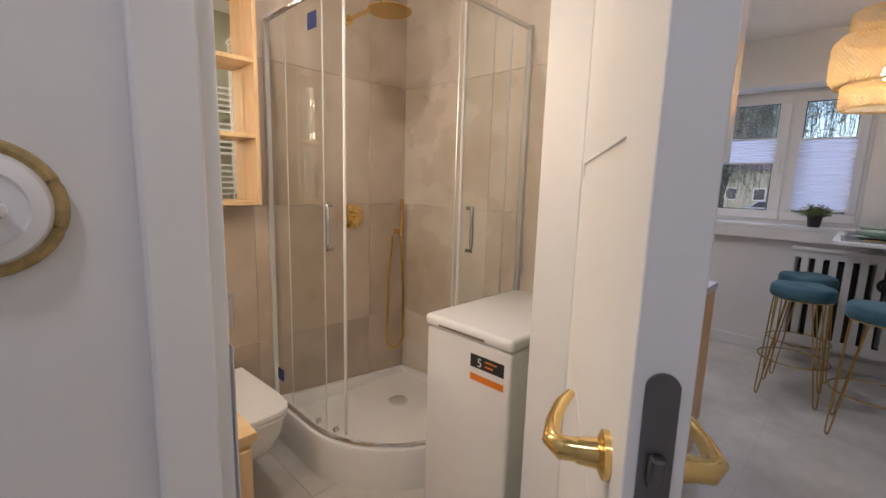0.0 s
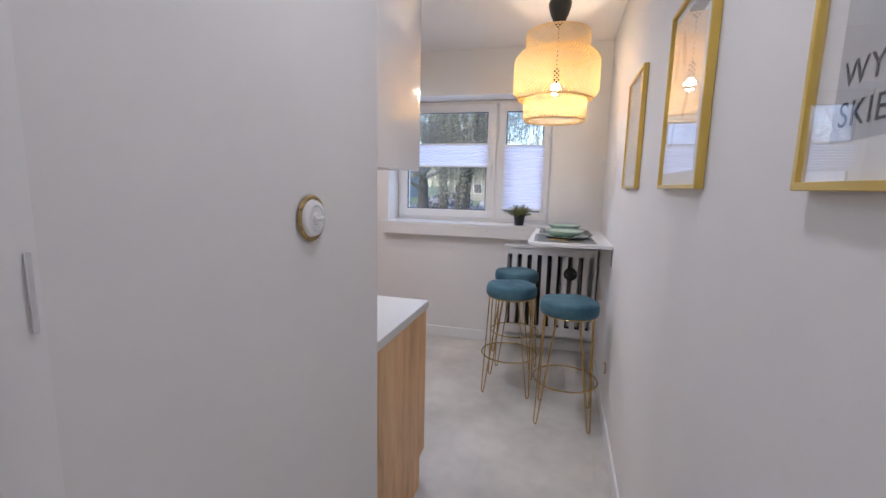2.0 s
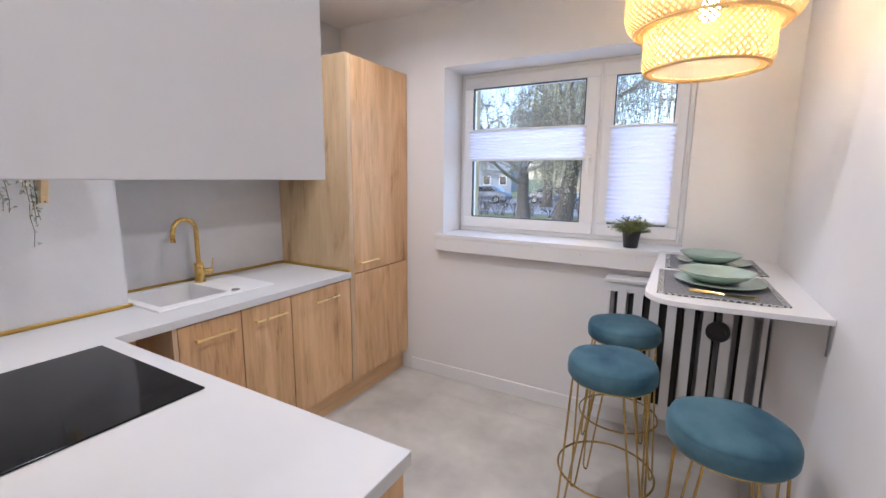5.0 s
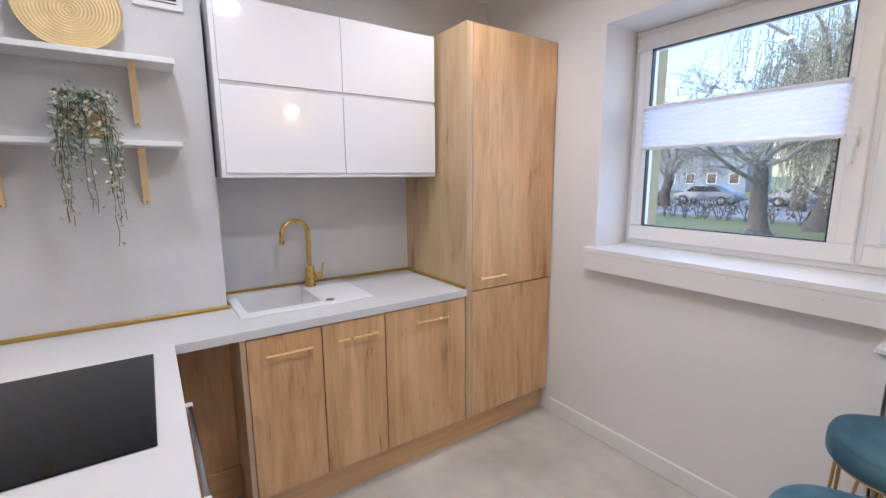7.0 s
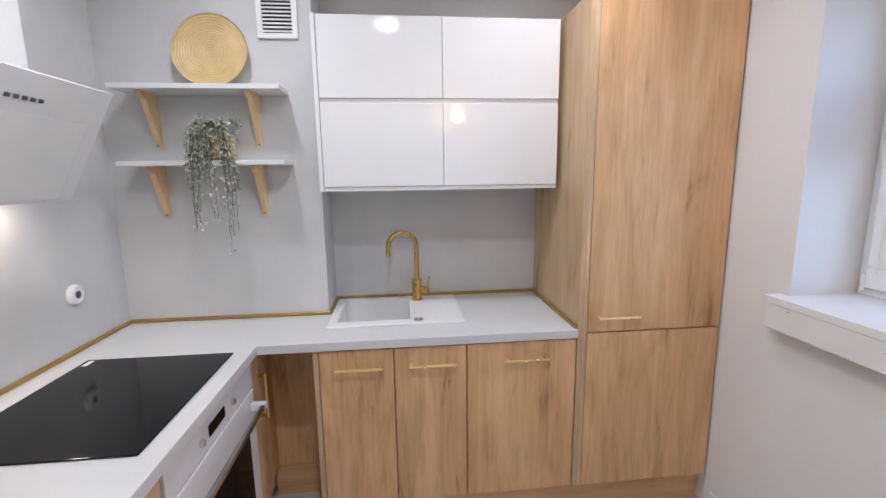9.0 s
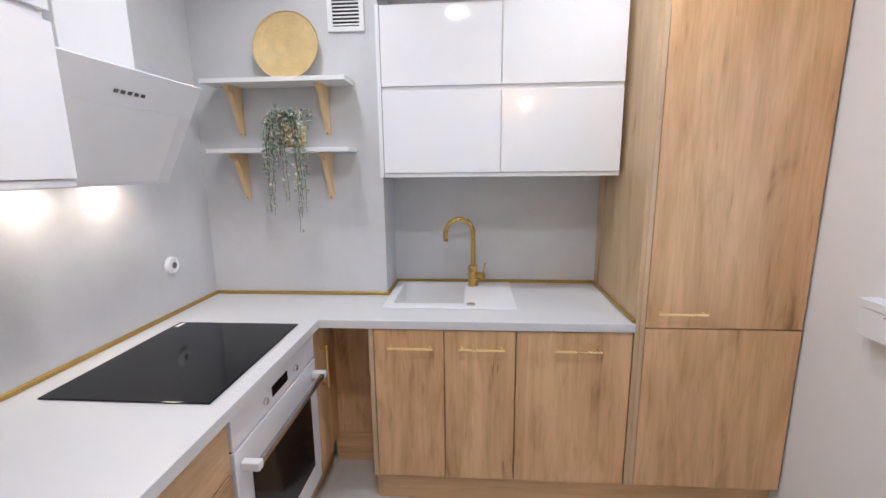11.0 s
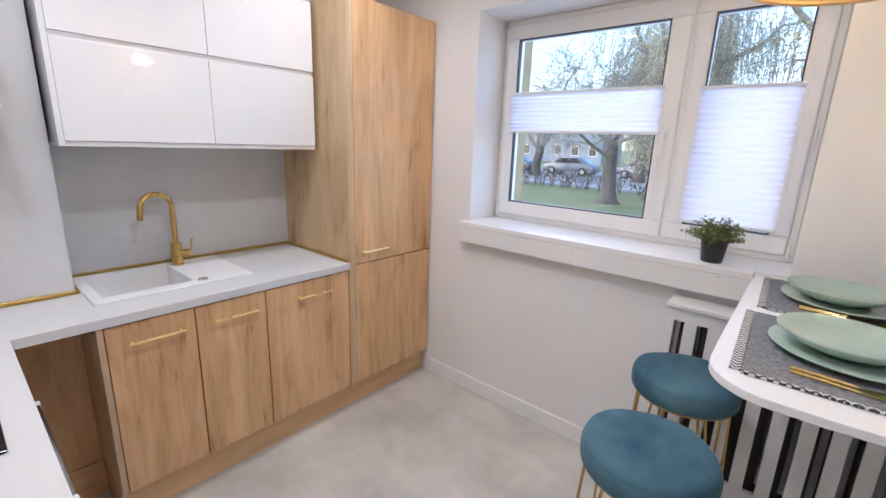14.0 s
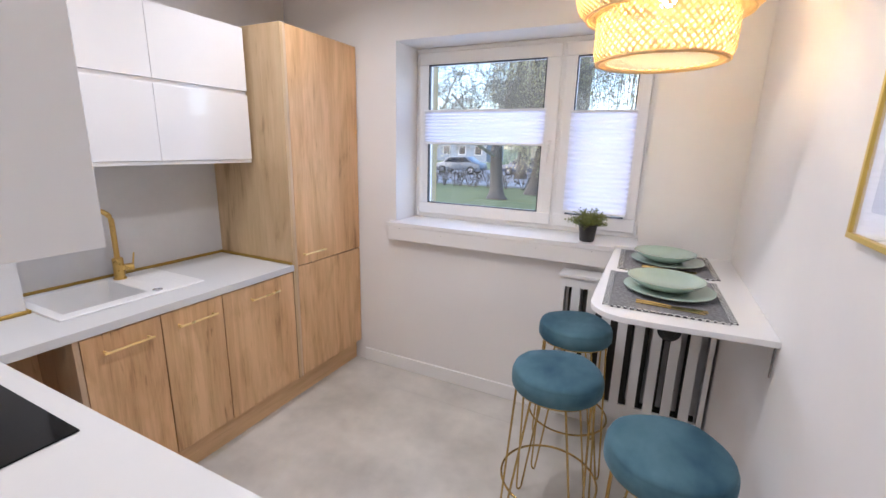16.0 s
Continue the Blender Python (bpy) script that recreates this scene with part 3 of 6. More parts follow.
part("plinth_return", box(-2.13, -1.885, 2.978, 2.9965, 0, KICK - 0.002), M_OAK_X, t)
t = thing("open_corner_cabinet", (-2.15, 2.85, 0), "oak-lined open corner under the worktop", "cabinet")
part("panel", box(-2.16, -2.145, 2.70, 2.9755, KICK, 0.869), M_OAK, t)
part("plinth", box(-2.15, -2.135, 2.70, 2.9775, 0, KICK - 0.002), M_OAK_H, t)

# tall unit
t = thing("tall_cabinet", (-2.14, 4.415, 0), "tall oak-fronted fridge cabinet beside the window wall", "cabinet")
part("side", box(XS + 0.002, XD + 0.002, 4.087, 4.106, KICK, 2.238, 0.001, 1), M_OAKS, t, "oak side panel")
part("filler", box(XD - 0.02, XD + 0.001, 4.107, 4.126, KICK, 2.238, 0.001, 1), M_EDGE, t, "pale oak filler strip")
part("body", box(XS + 0.002, XD - 0.022, 4.107, 4.735, KICK, 2.234), M_OAK, t)
part("top", box(XS + 0.002, XD - 0.0, 4.107, 4.737, 2.235, 2.238), M_OAK_H, t)

d = part("upper_door", box(XD - 0.018, XD, 4.129, 4.735, 0.888, 2.234, 0.0012, 1), M_OAK, t, "tall oak-grained door")
bar_handle(d, (XD, 4.172, 0.953), (XD, 4.350, 0.953), (0.026, 0, 0))
part("lower_door", box(XD - 0.018, XD, 4.129, 4.735, KICK + 0.004, 0.882, 0.0012, 1), M_OAK, t, "oak-grained lower door")
# Dark strip coloured as the shade between the two doors.
part("shadow_gap", box(XD - 0.0195, XD - 0.012, 4.129, 4.735, 0.8825, 0.8875), M_DARK, t)

t = thing("plinth_board", (-1.895, 3.87, 0), "long oak plinth board under the base and tall cabinets", "plinth")
part("board", box(-1.905, -1.885, 2.997, 4.737, 0, KICK - 0.002, 0.001, 1), M_OAK_H, t)

# peninsula
XE = -0.502
YF = 2.735


def front_y(name, parent, x0, x1, z0, z1, mat, label=""):
    return part(name, box(x0 + 0.002, x1 - 0.002, YF - 0.018, YF, z0, z1, 0.0012, 1), mat, parent, label)


t = thing("corner_cabinet", (-1.9, 2.45, 0), "narrow oak corner cabinet with upright brass handle", "cabinet", "base units under the worktop")
part("body", box(-2.14, -1.825, 2.12, YF - 0.02, KICK, 0.868), M_OAK, t)
part("plinth", box(-2.13, -1.822, 2.66, 2.675, 0, KICK - 0.002), M_OAK_X, t)
d = front_y("door", t, -1.995, -1.823, KICK + 0.004, 0.862, M_OAK, "oak-grained door")
bar_handle(d, (-1.895, YF, 0.565), (-1.895, YF, 0.755), (0, 0.030, 0), M_BRASS, 0.0075)

t = thing("oven", (-1.495, 2.45, 0.16), "white built-in oven with dark glass door", "oven")
OX0, OX1 = -1.818, -1.172
part("housing", box(OX0 + 0.002, OX1 - 0.002, 2.16, YF - 0.024, 0.162, 0.866), M_SATIN, t)
cp = part("control_panel", box(OX0 + 0.004, OX1 - 0.004, YF - 0.022, YF + 0.004, 0.742, 0.862, 0.003, 2), M_GLOSS, t, "white glossy control panel")
part("display", box(-1.545, -1.425, YF + 0.0045, YF + 0.007, 0.775, 0.812), M_HOB, cp, "black display")
for kx in (-1.615, -1.375):
    part("knob", lathe([(0.013, 0), (0.0125, 0.008), (0.009, 0.011)], (kx, YF + 0.004, 0.788), 20, "y"), M_CHROME, cp, "grey push knob", True)
dr = part("door", box(OX0 + 0.004, OX1 - 0.004, YF - 0.022, YF + 0.006, 0.235, 0.735, 0.003, 2), M_GLOSS, t, "white oven door")
part("door_glass", box(OX0 + 0.085, OX1 - 0.085, YF + 0.0062, YF + 0.009, 0.275, 0.625, 0.001, 1), M_HOB, dr, "dark oven glass")
hd = part("handle", box(OX0 + 0.052, OX1 - 0.052, YF + 0.046, YF + 0.062, 0.667, 0.689, 0.004, 2), M_NICKEL, dr, "satin steel bar handle")
for hx in (OX0 + 0.026, OX1 - 0.054):
    bm = box(hx, hx + 0.028, YF + 0.006, YF + 0.064, 0.664, 0.692, 0.004, 2)
    part("end_block", bm, M_SATIN, hd, "white square handle end")
# The shade between control panel and oven door, as a dark strip.
part("panel_gap", box(OX0 + 0.006, OX1 - 0.006, YF - 0.021, YF - 0.004, 0.7355, 0.7415), M_DARK, t)
part("bottom_trim", box(OX0 + 0.004, OX1 - 0.004, YF - 0.022, YF + 0.002, 0.162, 0.230, 0.002, 1), M_GLOSS, t)
part("plinth", box(OX0, OX1, 2.66, 2.675, 0, KICK - 0.002), M_OAK_X, t)

t = thing("drawer_cabinet", (-0.83, 2.45, 0), "oak drawer cabinet at the end of the peninsula", "cabinet", "base units under the worktop")
part("body", box(-1.168, XE - 0.002, 2.12, YF - 0.02, KICK, 0.868), M_OAK, t)
part("end_panel", prism([(2.103, 0.0), (2.66, 0.0), (2.66, KICK), (YF - 0.002, KICK), (YF - 0.002, 0.868), (2.103, 0.868)], XE - 0.001, XE + 0.017, "x"), M_OAK, t, "oak end panel")
part("plinth", box(-1.168, XE - 0.002, 2.64, 2.655, 0, KICK - 0.002), M_OAK_X, t)
for z0, z1 in ((0.687, 0.862), (0.425, 0.682), (0.16, 0.42)):
    d = front_y("drawer", t, -1.166, XE - 0.001, z0, z1, M_OAK_X, "oak-grained drawer front")
    bar_handle(d, (-0.93, YF, (z0 + z1) / 2 + 0.02), (-0.75, YF, (z0 + z1) / 2 + 0.02), (0, 0.028, 0))

# worktop with sink cut-out left open
SX0, SX1, SY0, SY1 = -2.432, -1.985, 3.008, 3.625
BX0, BX1, BY0, BY1 = -2.395, -2.045, 3.045, 3.385
Z0, Z1 = 0.8695, 0.905
gx = [XS + 0.001, BX0, XP + 0.001, BX1, -1.825, -0.484]
gy = [YH + 0.001, 2.765, 2.992, BY0, BY1, 4.086]
bm = bmesh.new()
grid = [[bm.verts.new((x, y, Z1)) for y in gy] for x in gx]
for i in range(5):
    for j in range(5):
        cx, cy = (gx[i] + gx[i + 1]) / 2, (gy[j] + gy[j + 1]) / 2
        over_sink = BX0 < cx < BX1 and BY0 < cy < BY1
        behind = cy < 2.99 and cx < XP
        off = cx > -1.825 and cy > 2.765
        if not (over_sink or behind or off):
            bm.faces.new((grid[i][j], grid[i + 1][j], grid[i + 1][j + 1], grid[i][j + 1]))
bmesh.ops.delete(bm, geom=[v for v in bm.verts if not v.link_faces], context="VERTS")
solid = bmesh.ops.extrude_face_region(bm, geom=bm.faces[:])
bmesh.ops.translate(bm, verts=[v for v in solid["geom"] if isinstance(v, bmesh.types.BMVert)], vec=(0, 0, Z0 - Z1))
bmesh.ops.recalc_face_normals(bm, faces=bm.faces)
rim = [e for e in bm.edges if len(e.link_faces) == 2 and e.calc_face_angle() > 1.0 and max(v.co.z for v in e.verts) > Z1 - 0.001]
bmesh.ops.bevel(bm, geom=rim, offset=0.002, segments=2, affect="EDGES", profile=0.5)
worktop = part("worktop", bm, M_TOP)
tagged(worktop, "white L-shaped worktop with square front edge", "worktop")

s = thing("kitchen_sink", (-2.2, 3.3, 0.905), "white composite sink with one bowl and drainer", "sink")
bm = bmesh.new()
bx(bm, SX0, SX1, BY1, SY1, 0.9045, 0.914, 0.004, 2)
bx(bm, SX0, SX1, SY0, BY0, 0.9045, 0.914, 0.004, 2)
bx(bm, SX0, BX0, BY0 - 0.004, BY1 + 0.004, 0.9045, 0.9138, 0.003, 1)
bx(bm, BX1, SX1, BY0 - 0.004, BY1 + 0.004, 0.9045, 0.9138, 0.003, 1)
part("rim", bm, M_SINK, s)
bm = bmesh.new()
bx(bm, BX0 - 0.006, BX0 + 0.004, BY0, BY1, 0.735, 0.912)
bx(bm, BX1 - 0.004, BX1 + 0.006, BY0, BY1, 0.735, 0.912)
bx(bm, BX0, BX1, BY0 - 0.006, BY0 + 0.004, 0.735, 0.9115)
bx(bm, BX0, BX1, BY1 - 0.004, BY1 + 0.006, 0.735, 0.9115)
bx(bm, BX0, BX1, BY0, BY1, 0.722, 0.736)
part("bowl", bm, M_SINK, s)
for i in range(5):
    y = 3.46 + 0.028 * i
    part("drainer_rib", box(-2.36, -2.06, y, y + 0.006, 0.9138, 0.9150, 0.0005, 1), M_SINK, s)
part("waste", lathe([(0.022, 0.0), (0.022, 0.003), (0.017, 0.006), (0.015, 0.003), (0.0, 0.003)], (-2.03, 3.415, 0.914), 24), M_CHROME, s, "round chrome waste", True)
part("overflow", lathe([(0.016, 0.0), (0.016, -0.003), (0.010, -0.004)], (-2.10, BY1 - 0.0045, 0.878), 16, "y"), M_STEEL, s)

f = thing("kitchen_tap", (-2.36, 3.424, 0.914), "brushed gold gooseneck kitchen tap behind the sink", "tap")
part("base", lathe([(0.029, 0), (0.029, 0.006), (0.0245, 0.009), (0.0245, 0.105), (0.022, 0.110), (0.0125, 0.114)], (-2.36, 3.424, 0.914), 24), M_GOLD, f, "", True)
neck = [(-2.36, 3.424, 1.0), (-2.36, 3.424, 1.202)]
for i in range(13):
    a = math.pi * i / 12
    neck.append((-2.36 + 0.03 * i / 12, 3.424 - 0.071 + 0.071 * math.cos(a), 1.204 + 0.070 * math.sin(a)))
neck.append((-2.33, 3.280, 1.178))
part("spout", tube(neck, 0.0125, 12), M_GOLD, f, "curved spout", True)
part("nozzle", lathe([(0.0125, 0), (0.0125, 0.02)], (-2.33, 3.280, 1.158), 16), M_GOLD, f, "", True)
bm = tube([(-2.352, 3.436, 0.972), (-2.330, 3.482, 0.972)], 0.0185, 16)
tube([(-2.330, 3.478, 0.985), (-2.326, 3.486, 1.045)], 0.0042, 8, bm)
part("lever", bm, M_GOLD, f, "small side lever", True)

h = thing("induction_hob", (-1.465, 2.443, 0.905), "black glass induction hob set in the worktop", "hob")
part("glass_plate", box(-1.763, -1.153, 2.190, 2.702, 0.9055, 0.911, 0.002, 2), M_HOB, h)
part("sticker", box(-1.75, -1.705, 2.205, 2.222, 0.9112, 0.9116), M_PAPER, h, "small white sticker")

# wall cabinets on the sink wall
def wall_cabinet(x0, x1, y0, y1, z0, z1, face, cols, label, group):
    """face 'x': doors look along +x, columns split y; face 'y': doors look along +y, columns split x."""
    u = thing("wall_cabinet", ((x0 + x1) / 2, (y0 + y1) / 2, z0), label, "cabinet", group)
    part("body", box(x0, x1 - (0.02 if face == "x" else 0), y0, y1 - (0.02 if face == "y" else 0), z0 + 0.02, z1, 0.001, 1), M_SATIN, u)
    part("bottom", box(x0, x1 - (0.006 if face == "x" else 0), y0, y1 - (0.006 if face == "y" else 0), z0, z0 + 0.018, 0.001, 1), M_SATIN, u)
    zm = 1.873
    rows = ((z0 + 0.0195, zm - 0.004, True), (zm + 0.018, z1 - 0.001, False))
    part("grip_channel", box(x0 + 0.02, x1 - (0.011 if face == "x" else 0.001), y0 + (0.001 if face == "x" else 0.02), y1 - (0.011 if face == "y" else 0.001), zm - 0.0035, zm + 0.0175), M_GLOSS, u, "white grip profile between the flaps")
    for a, b in cols:
        for r0, r1, low in rows:
            if face == "x":
                part("door", box(x1 - 0.0185, x1, a + 0.0012, b - 0.0012, r0, r1, 0.0012, 2), M_GLOSS, u, "white high-gloss flap door")
            else:
                part("door", box(a + 0.002, b - 0.002, y1 - 0.0185, y1, r0, r1, 0.0015, 2), M_GLOSS, u, "white high-gloss flap door")
    return u


u = wall_cabinet(XS + 0.002, -2.087, 3.020, 4.066, 1.497, 2.222, "x", ((3.020, 3.546), (3.546, 4.066)), "white high-gloss wall cabinet with four flap doors", "wall cabinets")
part("side_panel", box(XS + 0.002, -2.082, 3.002, 3.0195, 1.497, 2.224, 0.001, 1), M_GLOSS, u)
u = wall_cabinet(-1.088, -0.468, YH + 0.002, 2.492, 1.507, 2.245, "y", ((-1.088, -0.468),), "white high-gloss wall cabinet at the end of the hob wall", "wall cabinets")
part("side_panel", box(-0.467, -0.449, YH + 0.002, 2.494, 1.505, 2.247, 0.001, 1), M_GLOSS, u, "glossy white side panel")

# cooker hood
h = thing("cooker_hood", (-1.39, 2.25, 1.5), "white slanted glass cooker hood with square flue", "hood")
HX0, HX1 = -1.728, -1.118
part("body", prism([(YH + 0.001, 1.52), (2.235, 1.505), (2.375, 1.775), (2.33, 1.80), (YH + 0.001, 1.80)], HX0 + 0.06, HX1 - 0.06, "x"), M_SATIN, h)
part("front_glass", prism([(2.232, 1.500), (2.244, 1.494), (2.422, 1.836), (2.410, 1.843)], HX0, HX1, "x", 0.002), M_GLOSS, h, "white glass front panel")
part("inner_panel", prism([(2.252, 1.505), (2.2535, 1.504), (2.372, 1.7325), (2.3705, 1.7335)], HX0 + 0.07, HX1 - 0.07, "x"), M_SATIN, h)
for i in range(5):
    x = -1.47 + i * 0.026
    part("button", prism([(2.3885, 1.7665), (2.3905, 1.7655), (2.3955, 1.775), (2.3935, 1.776)], x, x + 0.014, "x"), M_STEEL, h, "small grey button")
part("flue", box(-1.565, -1.295, YH + 0.001, 2.30, 1.80, ZC - 0.002, 0.002, 1), M_SATIN, h, "white square flue")
for x in (-1.58, -1.30):
    part("lamp_disc", lathe([(0.028, 0.0), (0.028, 0.004)], (x, 2.18, 1.506), 20), M_LED, h, "round hood light")

# shelves with brackets
for z in (1.918, 1.615):
    t = thing("wall_shelf", (-2.12, 2.555, z), "white board shelf on two pine brackets", "shelf", "shelves on the chimney breast")
    part("board", box(XP + 0.001, -2.045, 2.208, 2.870, z, z + 0.02, 0.0015, 1), M_SATIN, t)
    for y in (2.312, 2.735):
        br = part("bracket", prism([(XP + 0.001, z - 0.001), (-2.072, z - 0.001), (-2.072, z - 0.016), (-2.105, z - 0.034), (XP + 0.024, z - 0.190), (XP + 0.022, z - 0.218), (XP + 0.001, z - 0.218)],
                                  y - 0.012, y + 0.012, "y", 0.0015), M_PINE, t, "tapered pine wood bracket")
        part("screw", lathe([(0.004, 0), (0.003, 0.002)], (XP + 0.022, y, z - 0.212), 8, "x"), M_STEEL, br)

d = thing("bamboo_plate", (-2.16, 2.56, 1.938), "round spun bamboo plate leaning on the wall", "plate")
prof = []
for i in range(43):
    r = 0.152 * i / 42
    prof.append((r, 0.02 * (i / 42) ** 2 + 0.0016 * (i % 3 == 0)))
prof += [(0.154, 0.022), (0.152, 0.026)] + [(0.152 * i / 14, 0.02 * (i / 14) ** 2 - 0.008) for i in range(13, -1, -1)]
bm = lathe(prof, (0, 0, 0), 48, "x")
bmesh.ops.rotate(bm, verts=bm.verts, cent=(0, 0, 0), matrix=Matrix.Rotation(radians(-9), 3, "Y"))
bmesh.ops.translate(bm, verts=bm.verts, vec=(-2.168, 2.574, 1.938 + 0.150))
part("dish", bm, M_PLATE, d, "", True)

v = thing("vent_grille", (XP, 2.84, 2.155), "white plastic ventilation grille with slats", "vent")
bm = bmesh.new()
vy0, vy1, vz0, vz1 = 2.762, 2.930, 2.152, 2.42
bx(bm, XP + 0.0005, XP + 0.012, vy0, vy1, vz0, vz0 + 0.022, 0.002, 1)
bx(bm, XP + 0.0005, XP + 0.012, vy0, vy1, vz1 - 0.022, vz1, 0.002, 1)
bx(bm, XP + 0.0005, XP + 0.0118, vy0, vy0 + 0.022, vz0 + 0.02, vz1 - 0.02)
bx(bm, XP + 0.0005, XP + 0.0118, vy1 - 0.022, vy1, vz0 + 0.02, vz1 - 0.02)
part("frame", bm, M_TRIM, v)
# No real opening: the vent's inner shade is this sheet's colour.
part("backing", box(XP + 0.0005, XP + 0.002, vy0 + 0.02, vy1 - 0.02, vz0 + 0.02, vz1 - 0.02), M_DARK, v, "dark sheet coloured as the shade behind the slats")
for i in range(14):
    z = vz0 + 0.026 + i * 0.0157
    part("slat", prism([(XP + 0.003, z + 0.008), (XP + 0.010, z), (XP + 0.0115, z + 0.0015), (XP + 0.0045, z + 0.0095)], vy0 + 0.021, vy1 - 0.021, "y"), M_TRIM, v)


def round_switch(name, at, axis, label, rope=True, s=1.0, socket=False):
    """A round ceramic fitting on a wall; axis names the way the wall looks."""
    t = thing(name, at, label, "switch" if not socket else "socket")
    ax = axis[-1]
    if rope:
        ringp = []
        for i in range(40):
            a = 2 * math.pi * i / 40
            u, w = 0.051 * s * math.cos(a), 0.051 * s * math.sin(a)
            ringp.append((at[0] + 0.006, at[1] + u, at[2] + w) if ax == "x" else (at[0] + u, at[1] + 0.006, at[2] + w))
        part("rope_ring", tube(ringp, 0.0062 * s, 8, loop=True), M_ROPE, t, "twisted jute rope ring", True)
    pr = [(0.047 * s, 0.001), (0.047 * s, 0.010), (0.043 * s, 0.017), (0.032 * s, 0.020), (0.030 * s, 0.0175), (0.0, 0.0175)]
    part("plate", lathe(pr, at, 36, ax), M_CERAM, t, "white ceramic plate", True)
    if socket:
        # The socket's hollow is a flat dark disc, its shade in the colour.
        part("recess", lathe([(0.017 * s, 0.0178), (0.017 * s, 0.0185)], at, 24, ax), M_STEEL, t)
    else:
        o = Vector((0.0178, -0.003, 0)) if ax == "x" else Vector((-0.003, 0.0178, 0))
        part("knob_base", lathe([(0.016 * s, 0.0176), (0.015 * s, 0.024), (0.0, 0.025)], at, 24, ax), M_CERAM, t, "", True)
        a = Vector(at)
        if ax == "x":
            part("toggle", box(a.x + 0.022, a.x + 0.029, a.y - 0.017, a.y + 0.017, a.z - 0.005, a.z + 0.005, 0.003, 2), M_CERAM, t)
    return t


round_switch("rotary_switch", (XC, 1.713, 1.371), "+x", "white ceramic rotary switch with jute rope ring", s=0.93)
round_switch("rotary_switch", (XC, 0.148, 1.350), "+x", "white ceramic rotary switch with jute rope ring", s=0.93)
round_switch("wall_socket", (-1.885, YH, 1.128), "+y", "white round ceramic wall socket above the worktop", rope=False, s=0.85, socket=True)

# ---- hanging and potted plants ----
rng = random.Random(7)
p = thing("trailing_plant", (-2.12, 2.585, 1.637), "trailing grey-green artificial plant in a bamboo pot", "plant")
part("pot", lathe([(0.050, 0), (0.060, 0.008), (0.068, 0.095), (0.063, 0.095), (0.056, 0.02), (0, 0.02)], (-2.115, 2.585, 1.637), 24), M_PLATE, p, "small woven bamboo pot", True)
bm, spots, pale = bmesh.new(), [], []
strands = []
for i in range(24):
    ang = rng.uniform(-1.6, 1.6)
    lng = rng.choice((0.14, 0.20, 0.27, 0.34, 0.41, 0.47)) * rng.uniform(0.8, 1.05)
    x, y, z = -2.115, 2.585, 1.735
    pts = [(x, y, z)]
    dx, dy = rng.uniform(0.078, 0.104), 0.078 * ang / 1.6
    for k in range(1, 14):
        f1 = min(1, k / 4)
        rise = 0.055 * math.sin(min(1, k / 3) * math.pi / 2 * 1.3)
        fall = max(0, k - 3) / 10 * (lng + 0.06)
        pts.append((max(x + dx * f1, -2.185) + rng.uniform(-0.004, 0.004), y + dy * f1 * (1 + 0.02 * k) + rng.uniform(-0.006, 0.006), z + rise - fall))
    tube(pts, 0.0011, 4, bm)
    for a, b in zip(pts, pts[1:]):
        for s in range(3):
            q = Vector(a).lerp(Vector(b), rng.random())
            (pale if rng.random() < 0.30 else spots).append(q + Vector((rng.uniform(-0.010, 0.010), rng.uniform(-0.010, 0.010), rng.uniform(-0.006, 0.006))))
for i in range(130):
    pale.append(Vector((-2.045 + rng.uniform(-0.02, 0.015), 2.585 + rng.uniform(-0.055, 0.06), 1.70 + rng.uniform(-0.045, 0.05))))
for i in range(170):
    r, a = 0.085 * math.sqrt(rng.random()), rng.uniform(0, 2 * math.pi)
    (pale if rng.random() < 0.3 else spots).append(Vector((max(-2.115 + r * math.cos(a), -2.19), 2.585 + r * 1.15 * math.sin(a), 1.735 + rng.uniform(-0.015, 0.075))))
tagged(part("stem_tangle", bm, M_STEM, p, "thin hanging stems"), kind="stuff")
tagged(part("foliage", leaves(rng, spots, 0.019), M_EUCA, p, "grey-green leaves"), kind="stuff")
tagged(part("pale_foliage", leaves(rng, pale, 0.020), M_EUCAL, p, "pale variegated leaves"), kind="stuff")

p = thing("potted_plant", (-0.265, 4.775, 1.111), "small bushy green plant in a black pot on the sill", "plant")
part("pot", lathe([(0.037, 0), (0.040, 0.004), (0.050, 0.088), (0.053, 0.09), (0.053, 0.097), (0.047, 0.097), (0.044, 0.08), (0.0, 0.078)], (-0.265, 4.775, 1.111), 28), M_BLACK, p, "black plastic pot", True)
bm, spots = bmesh.new(), []
for i in range(70):
    a, e = rng.uniform(0, 2 * math.pi), rng.uniform(0.05, 1.35)
    lng = rng.uniform(0.070, 0.118)
    d = Vector((math.cos(a) * math.cos(e) * 1.15, math.sin(a) * math.cos(e) * 1.0, math.sin(e) * 0.86))
    o = Vector((-0.265, 4.775, 1.195))
    tube([o, o + d * lng * 0.6 + Vector((0, 0, 0.01)), o + d * lng], 0.001, 4, bm)
    for s in range(26):
        spots.append(o + d * lng * rng.uniform(0.25, 1.05) + Vector((rng.uniform(-0.012, 0.012), rng.uniform(-0.012, 0.012), rng.uniform(-0.01, 0.012))))
tagged(part("stem_tangle", bm, M_STEM, p), kind="stuff")
tagged(part("foliage", leaves(rng, spots, 0.0125), M_LEAF, p, "dense small green leaves"), kind="stuff")

